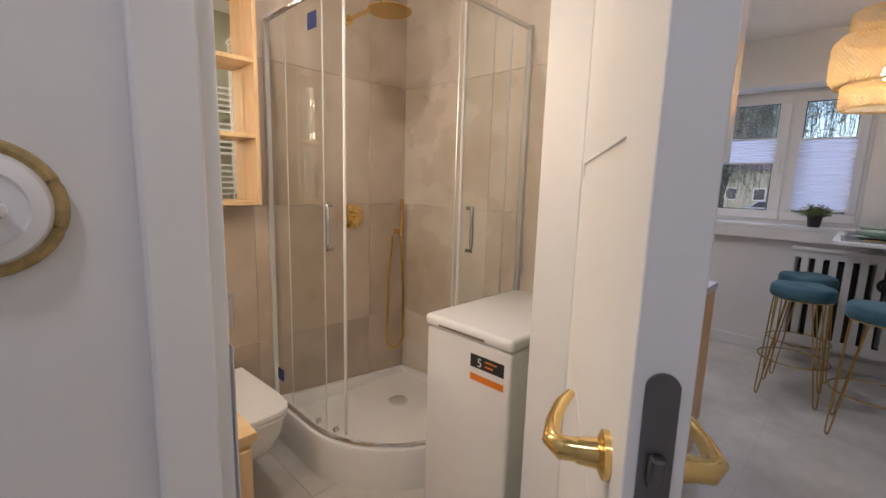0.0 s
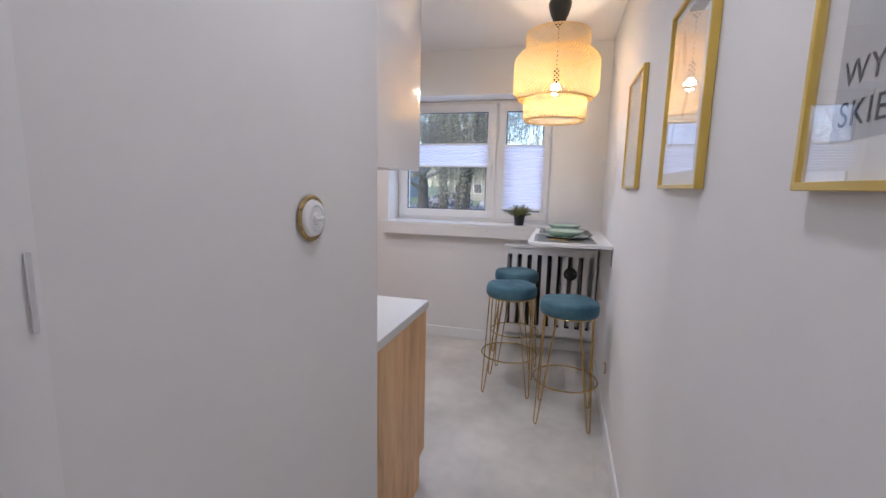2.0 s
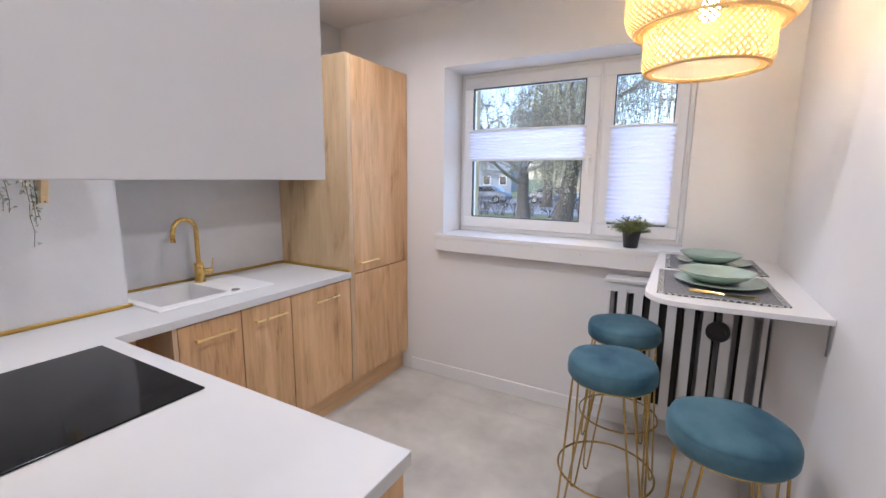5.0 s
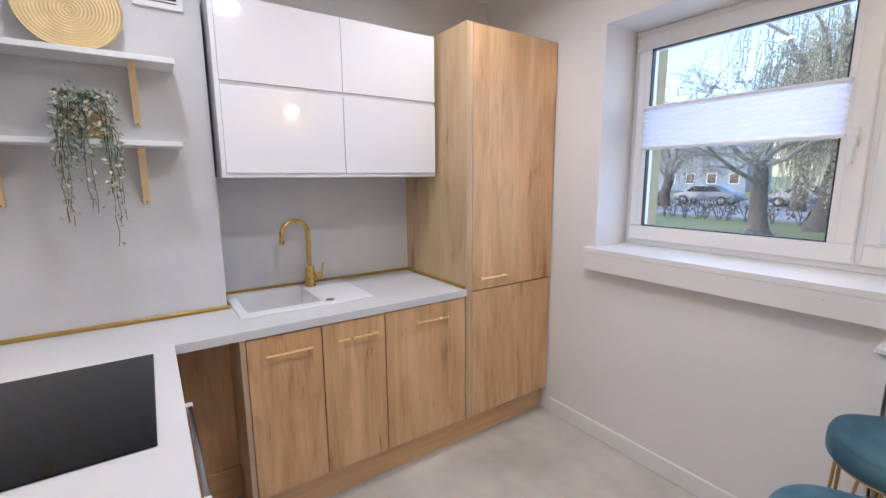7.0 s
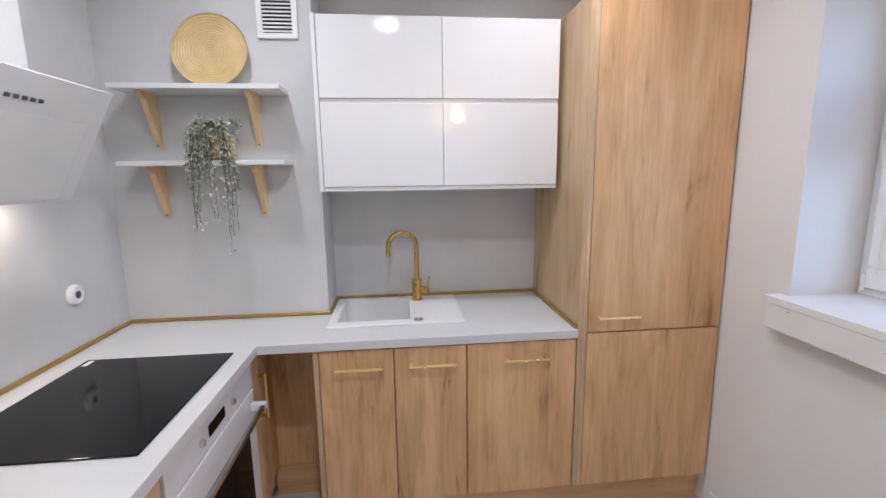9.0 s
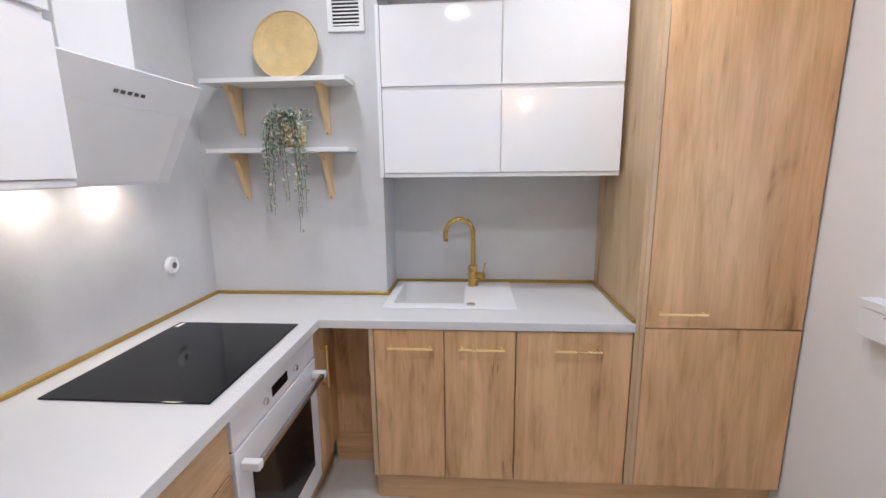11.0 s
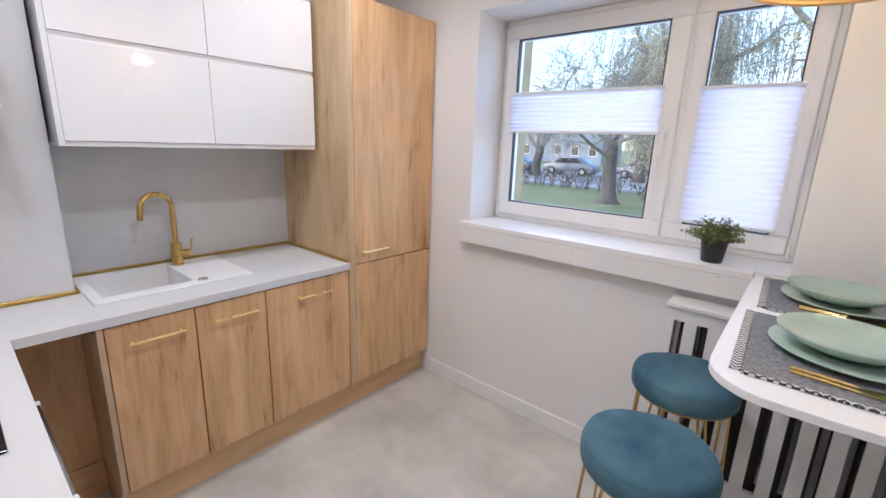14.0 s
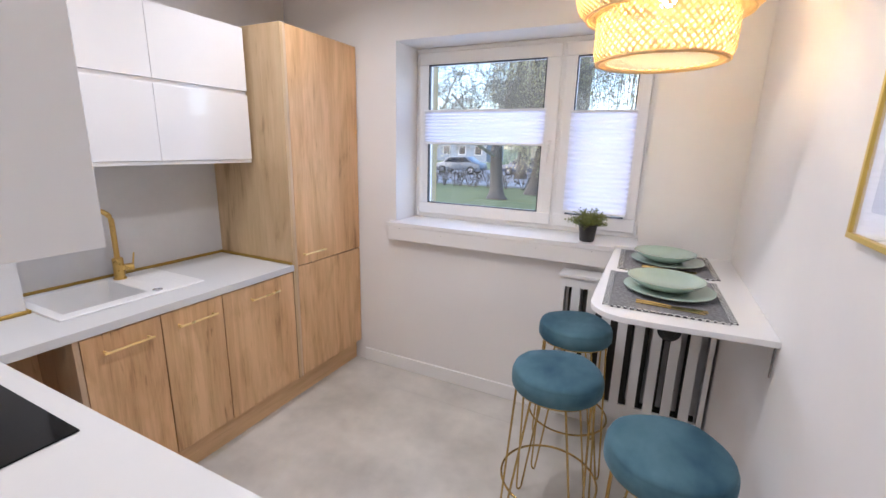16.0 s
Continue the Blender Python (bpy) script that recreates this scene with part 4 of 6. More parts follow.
# ---- table, settings ----
TZ = 1.096
pts = [(XR - 0.001, 3.700), (0.10, 3.676)]
for i in range(9):
    a = -math.pi / 2 - i * math.pi / 16
    pts.append((0.02 + 0.125 * math.cos(a), 3.808 + 0.132 * math.sin(a)))
pts += [(-0.107, 3.95), (-0.107, YW - 0.001), (XR - 0.001, YW - 0.001)]
t = thing("wall_table", (0.2, 4.2, 1.07), "narrow white wall-mounted breakfast table with rounded corner", "table")
part("tabletop", prism(pts, TZ - 0.02, TZ, "z", 0.002), M_SATIN, t)
for y in (3.735, 4.62):
    bm = box(XR - 0.005, XR - 0.001, y, y + 0.011, 0.965, TZ - 0.0205, 0.001, 1)
    bx(bm, XR - 0.16, XR - 0.005, y, y + 0.011, TZ - 0.0245, TZ - 0.0205, 0.001, 1)
    part("bracket", bm, M_NICKEL, t, "thin steel angle bracket")


def place_setting(cy, y0, y1, x0, x1, turn):
    m = thing("placemat", ((x0 + x1) / 2, (y0 + y1) / 2, TZ), "grey woven placemat with a zigzag border", "placemat", "placemats on the table")
    c = Vector(((x0 + x1) / 2, (y0 + y1) / 2, 0))
    R = Matrix.Rotation(radians(turn), 3, "Z")

    def turned(bm):
        bmesh.ops.rotate(bm, verts=bm.verts, cent=c, matrix=R)
        return bm

    part("cloth", turned(box(x0 + 0.022, x1 - 0.022, y0, y1, TZ + 0.0005, TZ + 0.005, 0.001, 1)), M_WEAVE, m)
    for a, b in ((x0, x0 + 0.0215), (x1 - 0.0215, x1)):
        part("hem", turned(box(a, b, y0, y1, TZ + 0.0005, TZ + 0.006, 0.001, 1)), M_BORDER, m, "black and white woven hem")
    part("hem", turned(box(x0 + 0.022, x1 - 0.022, y0 - 0.012, y0 - 0.0005, TZ + 0.0005, TZ + 0.006, 0.001, 1)), M_BORDER, m, "black and white woven hem")
    cx = 0.142
    d = thing("dinner_plate", (cx, cy, TZ + 0.006), "flat pale green stoneware plate", "plate", "plates on the table")
    part("plate", lathe([(0.085, 0.0005), (0.10, 0.004), (0.155, 0.016), (0.157, 0.019), (0.153, 0.020), (0.10, 0.009), (0.0, 0.008)], (cx, cy, TZ + 0.006), 48), M_CELADON, d, "", True)
    b = thing("deep_plate", (cx - 0.012, cy + 0.012, TZ + 0.015), "deep pale green stoneware bowl on a plate", "bowl", "bowls on the table")
    part("bowl", lathe([(0.062, 0.0), (0.075, 0.003), (0.112, 0.022), (0.134, 0.040), (0.135, 0.043), (0.131, 0.043), (0.107, 0.026), (0.07, 0.010), (0.0, 0.009)],
                       (cx - 0.012, cy + 0.012, TZ + 0.0152), 48), M_CELADON, b, "", True)
    z = TZ + 0.0085
    for k, nm in enumerate(("knife", "fork")):
        ly = y0 + 0.035 + 0.022 * k
        f = thing(nm, (0.16, ly, TZ + 0.006), "slim gold-coloured " + nm + " on the placemat", "cutlery", "cutlery on the table")
        part("grip", tube([(0.04, ly + 0.022, z), (0.09, ly + 0.018, z + 0.001), (0.15, ly + 0.012, z)], [0.0045, 0.004, 0.003], 8), M_BRASS, f, "", True)
        if nm == "knife":
            part("blade", prism([(0.15, ly + 0.008), (0.15, ly + 0.018), (0.24, ly + 0.012), (0.252, ly + 0.002), (0.235, ly - 0.002)], z - 0.001, z + 0.0006, "z"), M_BRASS, f)
        else:
            part("head", prism([(0.15, ly + 0.009), (0.15, ly + 0.014), (0.185, ly + 0.020), (0.212, ly + 0.019), (0.212, ly - 0.007), (0.185, ly - 0.006)], z - 0.001, z + 0.0006, "z"), M_BRASS, f)
            for j in range(4):
                part("tine", box(0.2125, 0.258, ly - 0.007 + j * 0.0074, ly - 0.0034 + j * 0.0074, z - 0.0008, z + 0.0005), M_BRASS, f)


place_setting(4.02, 3.775, 4.235, -0.072, 0.328, 2)
place_setting(4.50, 4.300, 4.715, -0.066, 0.335, 2)

# ---- radiator cover ----
RY = 4.61
t = thing("radiator_cover", (0.03, 4.67, 0.165), "white slatted radiator cover under the table", "radiator cover")
RX0, RX1, RZ0, RZ1 = -0.357, XR - 0.016, 0.165, 0.93
part("lid", box(RX0 - 0.012, RX1 + 0.008, RY - 0.014, YW - 0.014, RZ1, RZ1 + 0.02, 0.003, 1), M_SATIN, t, "flat white lid")
part("top_rail", box(RX0, RX1, RY, RY + 0.016, RZ1 - 0.055, RZ1 - 0.0005), M_SATIN, t)
part("bottom_rail", box(RX0, RX1, RY, RY + 0.016, RZ0, RZ0 + 0.075), M_SATIN, t)
n = 9
pitch = (RX1 - RX0) / n
for i in range(n + 1):
    w = 0.047
    cx = RX0 + i * pitch
    a, b = max(RX0, cx - w / 2), min(RX1, cx + w / 2)
    part("slat", box(a, b, RY + 0.0005, RY + 0.0155, RZ0 + 0.074, RZ1 - 0.054), M_SATIN, t)
part("side", box(RX0, RX0 + 0.016, RY + 0.017, YW - 0.014, RZ0, RZ1 - 0.0005), M_SATIN, t)
part("side", box(RX1 - 0.016, RX1, RY + 0.017, YW - 0.014, RZ0, RZ1 - 0.0005), M_SATIN, t)
part("valve_ring", lathe([(0.034, 0.0), (0.056, 0.0), (0.056, -0.006), (0.034, -0.006)], (0.205, RY - 0.0005, 0.727), 28, "y", closed=True), M_BLACK, t, "round dark valve opening", True)
# Disc coloured dark for the shade in the valve hole.
part("valve_recess", lathe([(0.0335, -0.003), (0.0335, -0.001)], (0.205, RY - 0.0005, 0.727), 28, "y"), M_DARK, t)
# Unseen radiator; its near-black colour is the shade inside the cover.
r = thing("radiator", (0.03, 4.70, 0.2), "unseen ribbed radiator, coloured dark as the shade behind the slats", "radiator")
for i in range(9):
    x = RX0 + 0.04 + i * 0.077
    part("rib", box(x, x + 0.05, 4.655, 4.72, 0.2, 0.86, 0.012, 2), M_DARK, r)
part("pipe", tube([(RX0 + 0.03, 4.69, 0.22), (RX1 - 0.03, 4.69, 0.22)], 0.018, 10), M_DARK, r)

# ---- stools ----
def bar_stool(at):
    s = thing("bar_stool", at, "round teal velvet bar stool on gold hairpin legs", "stool", "stools at the table")
    x, y, _ = at
    pr = [(0.0, 0.757), (0.06, 0.7575), (0.11, 0.7565), (0.148, 0.754), (0.163, 0.750), (0.1715, 0.743), (0.1745, 0.735), (0.1745, 0.7325), (0.1775, 0.728), (0.179, 0.705), (0.1775, 0.682), (0.172, 0.673), (0.15, 0.670), (0.0, 0.670)]
    bm = lathe([(r, h + 0.02) for r, h in pr], (x, y, 0), 48)
    for v in bm.verts:
        d = v.co - Vector((x, y, 0))
        v.co.z += 0.006 * noise.noise(Vector((d.x * 9, d.y * 9, at[0] * 5))) * (1 if v.co.z > 0.74 else 0.2)
    part("seat", bm, M_VELVET, s, "padded teal velvet seat", True)
    part("seat_ring", tube(circle(x, y, 0.687, 0.160, 48), 0.006, 8, loop=True), M_BRASSD, s, "gold ring under the seat", True)
    part("foot_ring", tube(circle(x, y, 0.262, 0.196, 56), 0.0048, 8, loop=True), M_BRASSD, s, "gold foot ring", True)
    for k in range(4):
        a = math.pi / 4 + k * math.pi / 2
        foot = Vector((x + 0.222 * math.cos(a), y + 0.222 * math.sin(a), 0.0055))
        tops = []
        for da in (-0.36, 0.36):
            tops.append(Vector((x + 0.158 * math.cos(a + da), y + 0.158 * math.sin(a + da), 0.687)))
        side = (tops[1] - tops[0]).normalized() * 0.013
        up = Vector((0, 0, 0.018))
        line = [tops[0], tops[0].lerp(foot - side + up, 0.5), foot - side + up, foot - side * 0.6 + up * 0.25, foot, foot + side * 0.6 + up * 0.25, foot + side + up,
                tops[1].lerp(foot + side + up, 0.5), tops[1]]
        part("leg", tube(line, 0.0045, 8), M_BRASSD, s, "gold hairpin leg", True)
    return s


st = bar_stool((-0.207, 3.86, 0))
copy_thing(st, pose(-0.224, 4.375, 0, 0, 0, 14))
copy_thing(st, pose(0.185, 3.545, 0, 0, 0, -2))

# ---- pendant lamp ----
LX, LY = 0.014, 3.893
lamp = thing("pendant_lamp", (LX, LY, ZC), "three-tier woven bamboo pendant lamp, lit", "lamp")
part("canopy", lathe([(0.066, 0.0), (0.072, -0.012), (0.071, -0.035), (0.057, -0.085), (0.034, -0.130), (0.014, -0.155), (0.0, -0.158)], (LX, LY, ZC - 0.001), 28), M_BLACK, lamp, "black ceiling cup", True)
part("cable", tube([(LX, LY, ZC - 0.11), (LX, LY, 2.215)], 0.003, 8), M_BLACK, lamp)
part("socket", lathe([(0.012, 0.10), (0.019, 0.085), (0.021, 0.02), (0.019, 0.0)], (LX, LY, 2.13), 20), M_BLACK, lamp, "black bulb holder", True)
bulb = part("bulb", lathe([(0.0, -0.055), (0.018, -0.052), (0.030, -0.035), (0.032, -0.018), (0.024, 0.004), (0.014, 0.02), (0.013, 0.03)], (LX, LY, 2.112), 20), M_BULB, lamp, "glowing bulb", True)
bulb.visible_shadow = False


def ribbon(line, half, thick):
    """A thin flat strip round the z axis that follows a line."""
    bm = bmesh.new()
    rows = []
    for i, p in enumerate(line):
        p = Vector(p)
        d = (Vector(line[min(i + 1, len(line) - 1)]) - Vector(line[max(i - 1, 0)])).normalized()
        out = Vector((p.x, p.y, 0)).normalized()
        w = d.cross(out).normalized() * half
        rows.append([bm.verts.new(c) for c in (p - w, p + w, p + w + out * thick, p - w + out * thick)])
    for a, b in zip(rows, rows[1:]):
        for j in range(4):
            k = (j + 1) % 4
            bm.faces.new((a[j], a[k], b[k], b[j]))
    bm.faces.new(rows[0])
    bm.faces.new(rows[-1])
    return bm


def woven_tier(name, prof, n, sweep):
    """Crossing bamboo strips wound both ways over a turned profile."""
    r, z = prof[0]
    tier = part(name, tube(circle(LX, LY, z, r, 64), 0.0045, 6, loop=True), M_RATTAN, lamp, "tier of crossed bamboo strips")
    r, z = prof[-1]
    part("rim", tube(circle(LX, LY, z, r, 64), 0.0045, 6, loop=True), M_RATTAN, tier)
    for sgn in (1, -1):
        line = []
        for k, (r, z) in enumerate(prof):
            a = sgn * sweep * k / (len(prof) - 1)
            line.append(((r + 0.0012 * sgn) * math.cos(a), (r + 0.0012 * sgn) * math.sin(a), z - ZC))
        bm = ribbon(line, 0.0034, 0.0005)
        me = bpy.data.meshes.new("strip")
        bm.to_mesh(me)
        bm.free()
        me.materials.append(M_RATTAN)
        for i in range(n):
            ob = new("strip", me)
            ob.parent = tier
            ob.rotation_euler = (0, 0, 2 * math.pi * i / n)
    return tier


def bowed(r, z0, z1, inset, k=10):
    out = []
    for i in range(k + 1):
        f = i / k
        edge = max(0, 1 - min(f, 1 - f) / 0.22)
        out.append((r - inset * edge ** 2, z0 + (z1 - z0) * f))
    return out


woven_tier("top_tier", bowed(0.203, 2.290, 2.445, 0.008), 54, 0.72)
woven_tier("middle_tier", bowed(0.274, 2.030, 2.315, 0.036), 72, 1.0)
woven_tier("bottom_tier", bowed(0.204, 1.893, 2.048, 0.016), 54, 0.75)
for r0, r1, z in ((0.195, 0.240, 2.312), (0.192, 0.240, 2.033)):
    bm = bmesh.new()
    for i in range(96):
        a = 2 * math.pi * i / 96
        for da in (-0.10, 0.10):
            tube([(LX + r0 * math.cos(a), LY + r0 * math.sin(a), z), (LX + r1 * math.cos(a + da), LY + r1 * math.sin(a + da), z)], 0.0017, 4, bm)
    part("shoulder", bm, M_RATTAN, lamp)
bm = bmesh.new()
R2 = 0.165
part("lower_rim", lathe([(0.165, 1.894), (0.198, 1.892), (0.198, 1.896), (0.165, 1.898)], (LX, LY, 0), 64, closed=True), M_RATTAN, lamp, "", True)
k = 0
for i in range(-9, 10):
    for sgn in (0, 1):
        o = i * 0.0175
        h2 = R2 * R2 - o * o
        if h2 <= 0:
            continue
        hh = math.sqrt(h2)
        p, q = ((-hh, o), (hh, o)) if sgn else ((o, -hh), (o, hh))
        c45 = math.sqrt(0.5)
        p, q = ((a * c45 - b * c45, a * c45 + b * c45) for a, b in (p, q))
        w = 0.0060
        d = Vector((q[0] - p[0], q[1] - p[1], 0)).normalized()
        s = Vector((-d.y, d.x, 0)) * w
        c = [Vector((LX + p[0], LY + p[1], 1.9015 + 0.001 * sgn)), Vector((LX + q[0], LY + q[1], 1.9015 + 0.001 * sgn))]
        vs = [bm.verts.new(v) for v in (c[0] - s, c[0] + s, c[1] + s, c[1] - s)]
        vt = [bm.verts.new(v.co + Vector((0, 0, 0.0009))) for v in vs]
        bm.faces.new(vs)
        bm.faces.new(vt)
        for a in range(4):
            b = (a + 1) % 4
            bm.faces.new((vs[a], vs[b], vt[b], vt[a]))
part("lower_weave", bm, M_PERF, lamp, "open white woven bottom")
point("pendant_light", (LX, LY, 2.09), LAMP_W, (1.0, 0.84, 0.62), 0.035)

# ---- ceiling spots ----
# Spot at y -0.30 is added, unseen, to brighten corridor and door edge.
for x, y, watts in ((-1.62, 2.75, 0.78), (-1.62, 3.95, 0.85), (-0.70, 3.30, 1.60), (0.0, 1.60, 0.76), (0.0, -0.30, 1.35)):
    sp = thing("ceiling_spot", (x, y, ZC), "round white recessed ceiling spotlight, lit, out of view", "lamp", "ceiling spotlights")
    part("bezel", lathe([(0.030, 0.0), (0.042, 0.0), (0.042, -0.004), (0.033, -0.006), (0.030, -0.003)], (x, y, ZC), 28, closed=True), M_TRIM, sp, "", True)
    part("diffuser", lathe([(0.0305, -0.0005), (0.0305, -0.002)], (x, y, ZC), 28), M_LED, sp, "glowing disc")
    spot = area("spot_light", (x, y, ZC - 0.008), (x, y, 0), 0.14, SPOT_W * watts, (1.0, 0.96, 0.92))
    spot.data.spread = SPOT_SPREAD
for x in (-1.58, -1.30):
    area("hood_light", (x, 2.165, 1.503), (x, 2.13, 0.9), 0.05, 0.080, (1.0, 0.64, 0.30))

# ---- pictures ----
def picture(y0, y1, z0, z1, label, kind):
    p = thing("framed_picture", (XR, (y0 + y1) / 2, z0), label, "picture", "pictures on the wall")
    xf = XR - 0.022
    w = 0.011
    bm = bmesh.new()
    bx(bm, xf, XR - 0.0015, y0, y1, z0, z0 + w, 0.001, 1)
    bx(bm, xf, XR - 0.0015, y0, y1, z1 - w, z1, 0.001, 1)
    bx(bm, xf + 0.0003, XR - 0.0015, y0, y0 + w, z0 + w, z1 - w, 0.001, 1)
    bx(bm, xf + 0.0003, XR - 0.0015, y1 - w, y1, z0 + w, z1 - w, 0.001, 1)
    part("frame", bm, M_FRAME, p, "thin gold frame")
    part("mount", box(XR - 0.010, XR - 0.004, y0 + w, y1 - w, z0 + w, z1 - w), M_PAPER, p, "white paper mount")
    a, b, c, d = y0 + 0.055, y1 - 0.055, z0 + 0.058, z1 - 0.055
    x = XR - 0.0105
    if kind == "street":
        part("print", box(x, x + 0.0004, a, b, c, d), M_PRINT, p, "grey photograph")
        part("quill", prism([(a + 0.02, d), (a + 0.055, d), (a + 0.10, c + 0.17), (a + 0.075, c + 0.24)], x - 0.0006, x - 0.0002, "x"), M_INK, p, "dark quill shape")
        for text, zz in (("WYSZY\u0143", c + 0.062), ("SKIEGO", c + 0.016)):
            cu = bpy.data.curves.new("lettering", "FONT")
            cu.body, cu.size, cu.extrude = text, 0.041, 0.0002
            cu.space_character = 1.12
            tmp = new("lettering", cu)
            me = bpy.data.meshes.new_from_object(tmp)
            bpy.data.objects.remove(tmp)
            me.materials.append(M_INK)
            ob = new("lettering", me)
            ob.parent = p
            ob.matrix_basis = Matrix.Translation(Vector((x - 0.0006, b - 0.012, zz)) - origin[p.name]) @ pose(0, 0, 0, 90, 0, -90)
            tagged(ob, "dark printed capital letters")
    elif kind == "blue":
        for cy, cz, lh, lw, tilt in ((2.372, 1.832, 0.055, 0.016, 0.25), (2.300, 1.860, 0.06, 0.018, -0.4), (2.348, 1.622, 0.040, 0.016, 0.3), (2.230, 1.700, 0.05, 0.015, 0.6)):
            rim_pts = []
            for k in range(20):
                f = 2 * math.pi * k / 20
                u, w = lw * math.sin(f) * (1 - 0.35 * math.cos(f)), lh * math.cos(f)
                rim_pts.append((cy + u * math.cos(tilt) - w * math.sin(tilt), cz + u * math.sin(tilt) + w * math.cos(tilt)))
            part("leaf_print", prism(rim_pts, x, x + 0.0004, "x"), M_PRINT, p, "pale grey printed leaf")
    else:
        part("print", box(x, x + 0.0004, a, b, c, d), M_PRINT, p, "pale grey print")
    g = part("pane", box(xf + 0.004, xf + 0.006, y0 + w - 0.001, y1 - w + 0.001, z0 + w - 0.001, z1 - w + 0.001), M_PICGLASS, p, "picture glass")
    g.visible_shadow = False


picture(2.945, 3.385, 1.457, 1.992, "gold-framed pale grey print behind glass", "pale")
picture(2.015, 2.445, 1.457, 1.992, "gold-framed print of pale grey leaves behind glass", "blue")
picture(1.115, 1.555, 1.455, 1.992, "gold-framed grey street-name poster behind glass", "street")
# round stand-in for a small curved brass fitting low on the picture wall
t = thing("wall_outlet", (XR, 3.62, 0.33), "small round brass-edged fitting low on the wall", "socket")
part("plate", lathe([(0.030, 0.0), (0.030, -0.006), (0.022, -0.010), (0.0, -0.010)], (XR - 0.0005, 3.62, 0.33), 24, "x"), M_TRIM, t, "", True)
part("ring", lathe([(0.030, 0.0), (0.036, 0.0), (0.036, -0.008), (0.030, -0.008)], (XR - 0.0005, 3.62, 0.33), 24, "x", closed=True), M_BRASSD, t, "", True)

# ---- bathroom doorway ----
fr = structure(thing("door_frame", (XC, 0.69, 0), "white painted door frame of the bathroom", "door frame"))
bm = bmesh.new()
bx(bm, XC - 0.0005, XC + 0.014, DY0 - 0.050, DY0 + 0.004, 0, DH + 0.07, 0.003, 1)
bx(bm, XB - 0.006, XC + 0.002, DY0 - 0.001, DY0 + 0.022, 0, DH, 0.002, 1)
part("jamb", bm, M_TRIM, fr)
bm = bmesh.new()
bx(bm, XC - 0.0005, XC + 0.003, DY1 - 0.004, DY1 + 0.080, 0, DH + 0.07)
bx(bm, XB - 0.006, XC + 0.002, DY1 - 0.022, DY1 + 0.001, 0, DH, 0.002, 1)
part("jamb", bm, M_TRIM, fr)
bm = bmesh.new()
bx(bm, XC - 0.0005, XC + 0.0135, DY0 + 0.004, DY1 - 0.004, DH - 0.004, DH + 0.07, 0.003, 1)
bx(bm, XB - 0.006, XC + 0.002, DY0 + 0.02, DY1 - 0.02, DH - 0.022, DH + 0.001, 0.002, 1)
part("lintel", bm, M_TRIM, fr)
part("strike_plate", box(XC - 0.045, XC + 0.006, DY0 + 0.0222, DY0 + 0.0245, 0.93, 1.20, 0.001, 1), M_CHROME, fr, "worn steel strike plate")
part("hinge_plate", box(XC + 0.0031, XC + 0.007, DY1 + 0.066, DY1 + 0.073, 1.28, 1.37, 0.001, 1), M_CHROME, fr, "thin steel plate on the casing")

HINGE = Vector((XC + 0.016, 1.098, 0))
TIP = Vector((-0.072, 0.490, 0))
along = (TIP - HINGE).normalized()
LEAF = (TIP - HINGE).length
yaw = math.degrees(math.atan2(along.y, along.x))
door = structure(thing("door_1", (0, 0, 0), "white panelled bathroom door standing open", "door"))
door.matrix_basis = pose(HINGE.x, HINGE.y, 0, 0, 0, yaw)
T = 0.021
rows = ((0.008, 0.60), (0.604, 1.015), (1.019, 1.400), (1.428, 2.035))
part("core", box(0.003, LEAF - 0.002, -T + 0.0045, T - 0.0045, 0.008, 2.035), M_SATIN, door)
for z0, z1 in rows:
    for s in (-1, 1):
        part("panel", box(0.025, LEAF - 0.1271, min(s * (T - 0.005), s * T), max(s * (T - 0.005), s * T), z0, z1), M_TRIM, door, "flat white panel")
for s in (-1, 1):
    a, b = min(s * (T - 0.005), s * T), max(s * (T - 0.005), s * T)
    part("stile", box(LEAF - 0.127, LEAF, a, b, 0.006, 2.036), M_TRIM, door, "white door stile")
    part("stile", box(0.0, 0.0245, a, b, 0.006, 2.036, 0.0015, 1), M_TRIM, door, "white door stile")
part("edge", box(LEAF - 0.0018, LEAF + 0.0035, -T, T, 0.006, 2.036, 0.001, 1), M_TRIM, door, "white leaf edge")
lock = part("lock_plate", prism([(math.cos(a) * 0.012, (0.105 if math.sin(a) > 0 else -0.105) + 1.130 + math.sin(a) * 0.012) for a in [2 * math.pi * i / 24 for i in range(24)]],
                                LEAF + 0.0036, LEAF + 0.0062, "x"), M_STEEL, door, "dark steel lock plate with rounded ends")
part("latch", box(LEAF + 0.006, LEAF + 0.015, -0.006, 0.006, 1.16, 1.185, 0.003, 2), M_STEEL, lock)
part("bolt", box(LEAF + 0.006, LEAF + 0.0075, -0.007, 0.007, 1.05, 1.08), M_CHROME, lock)
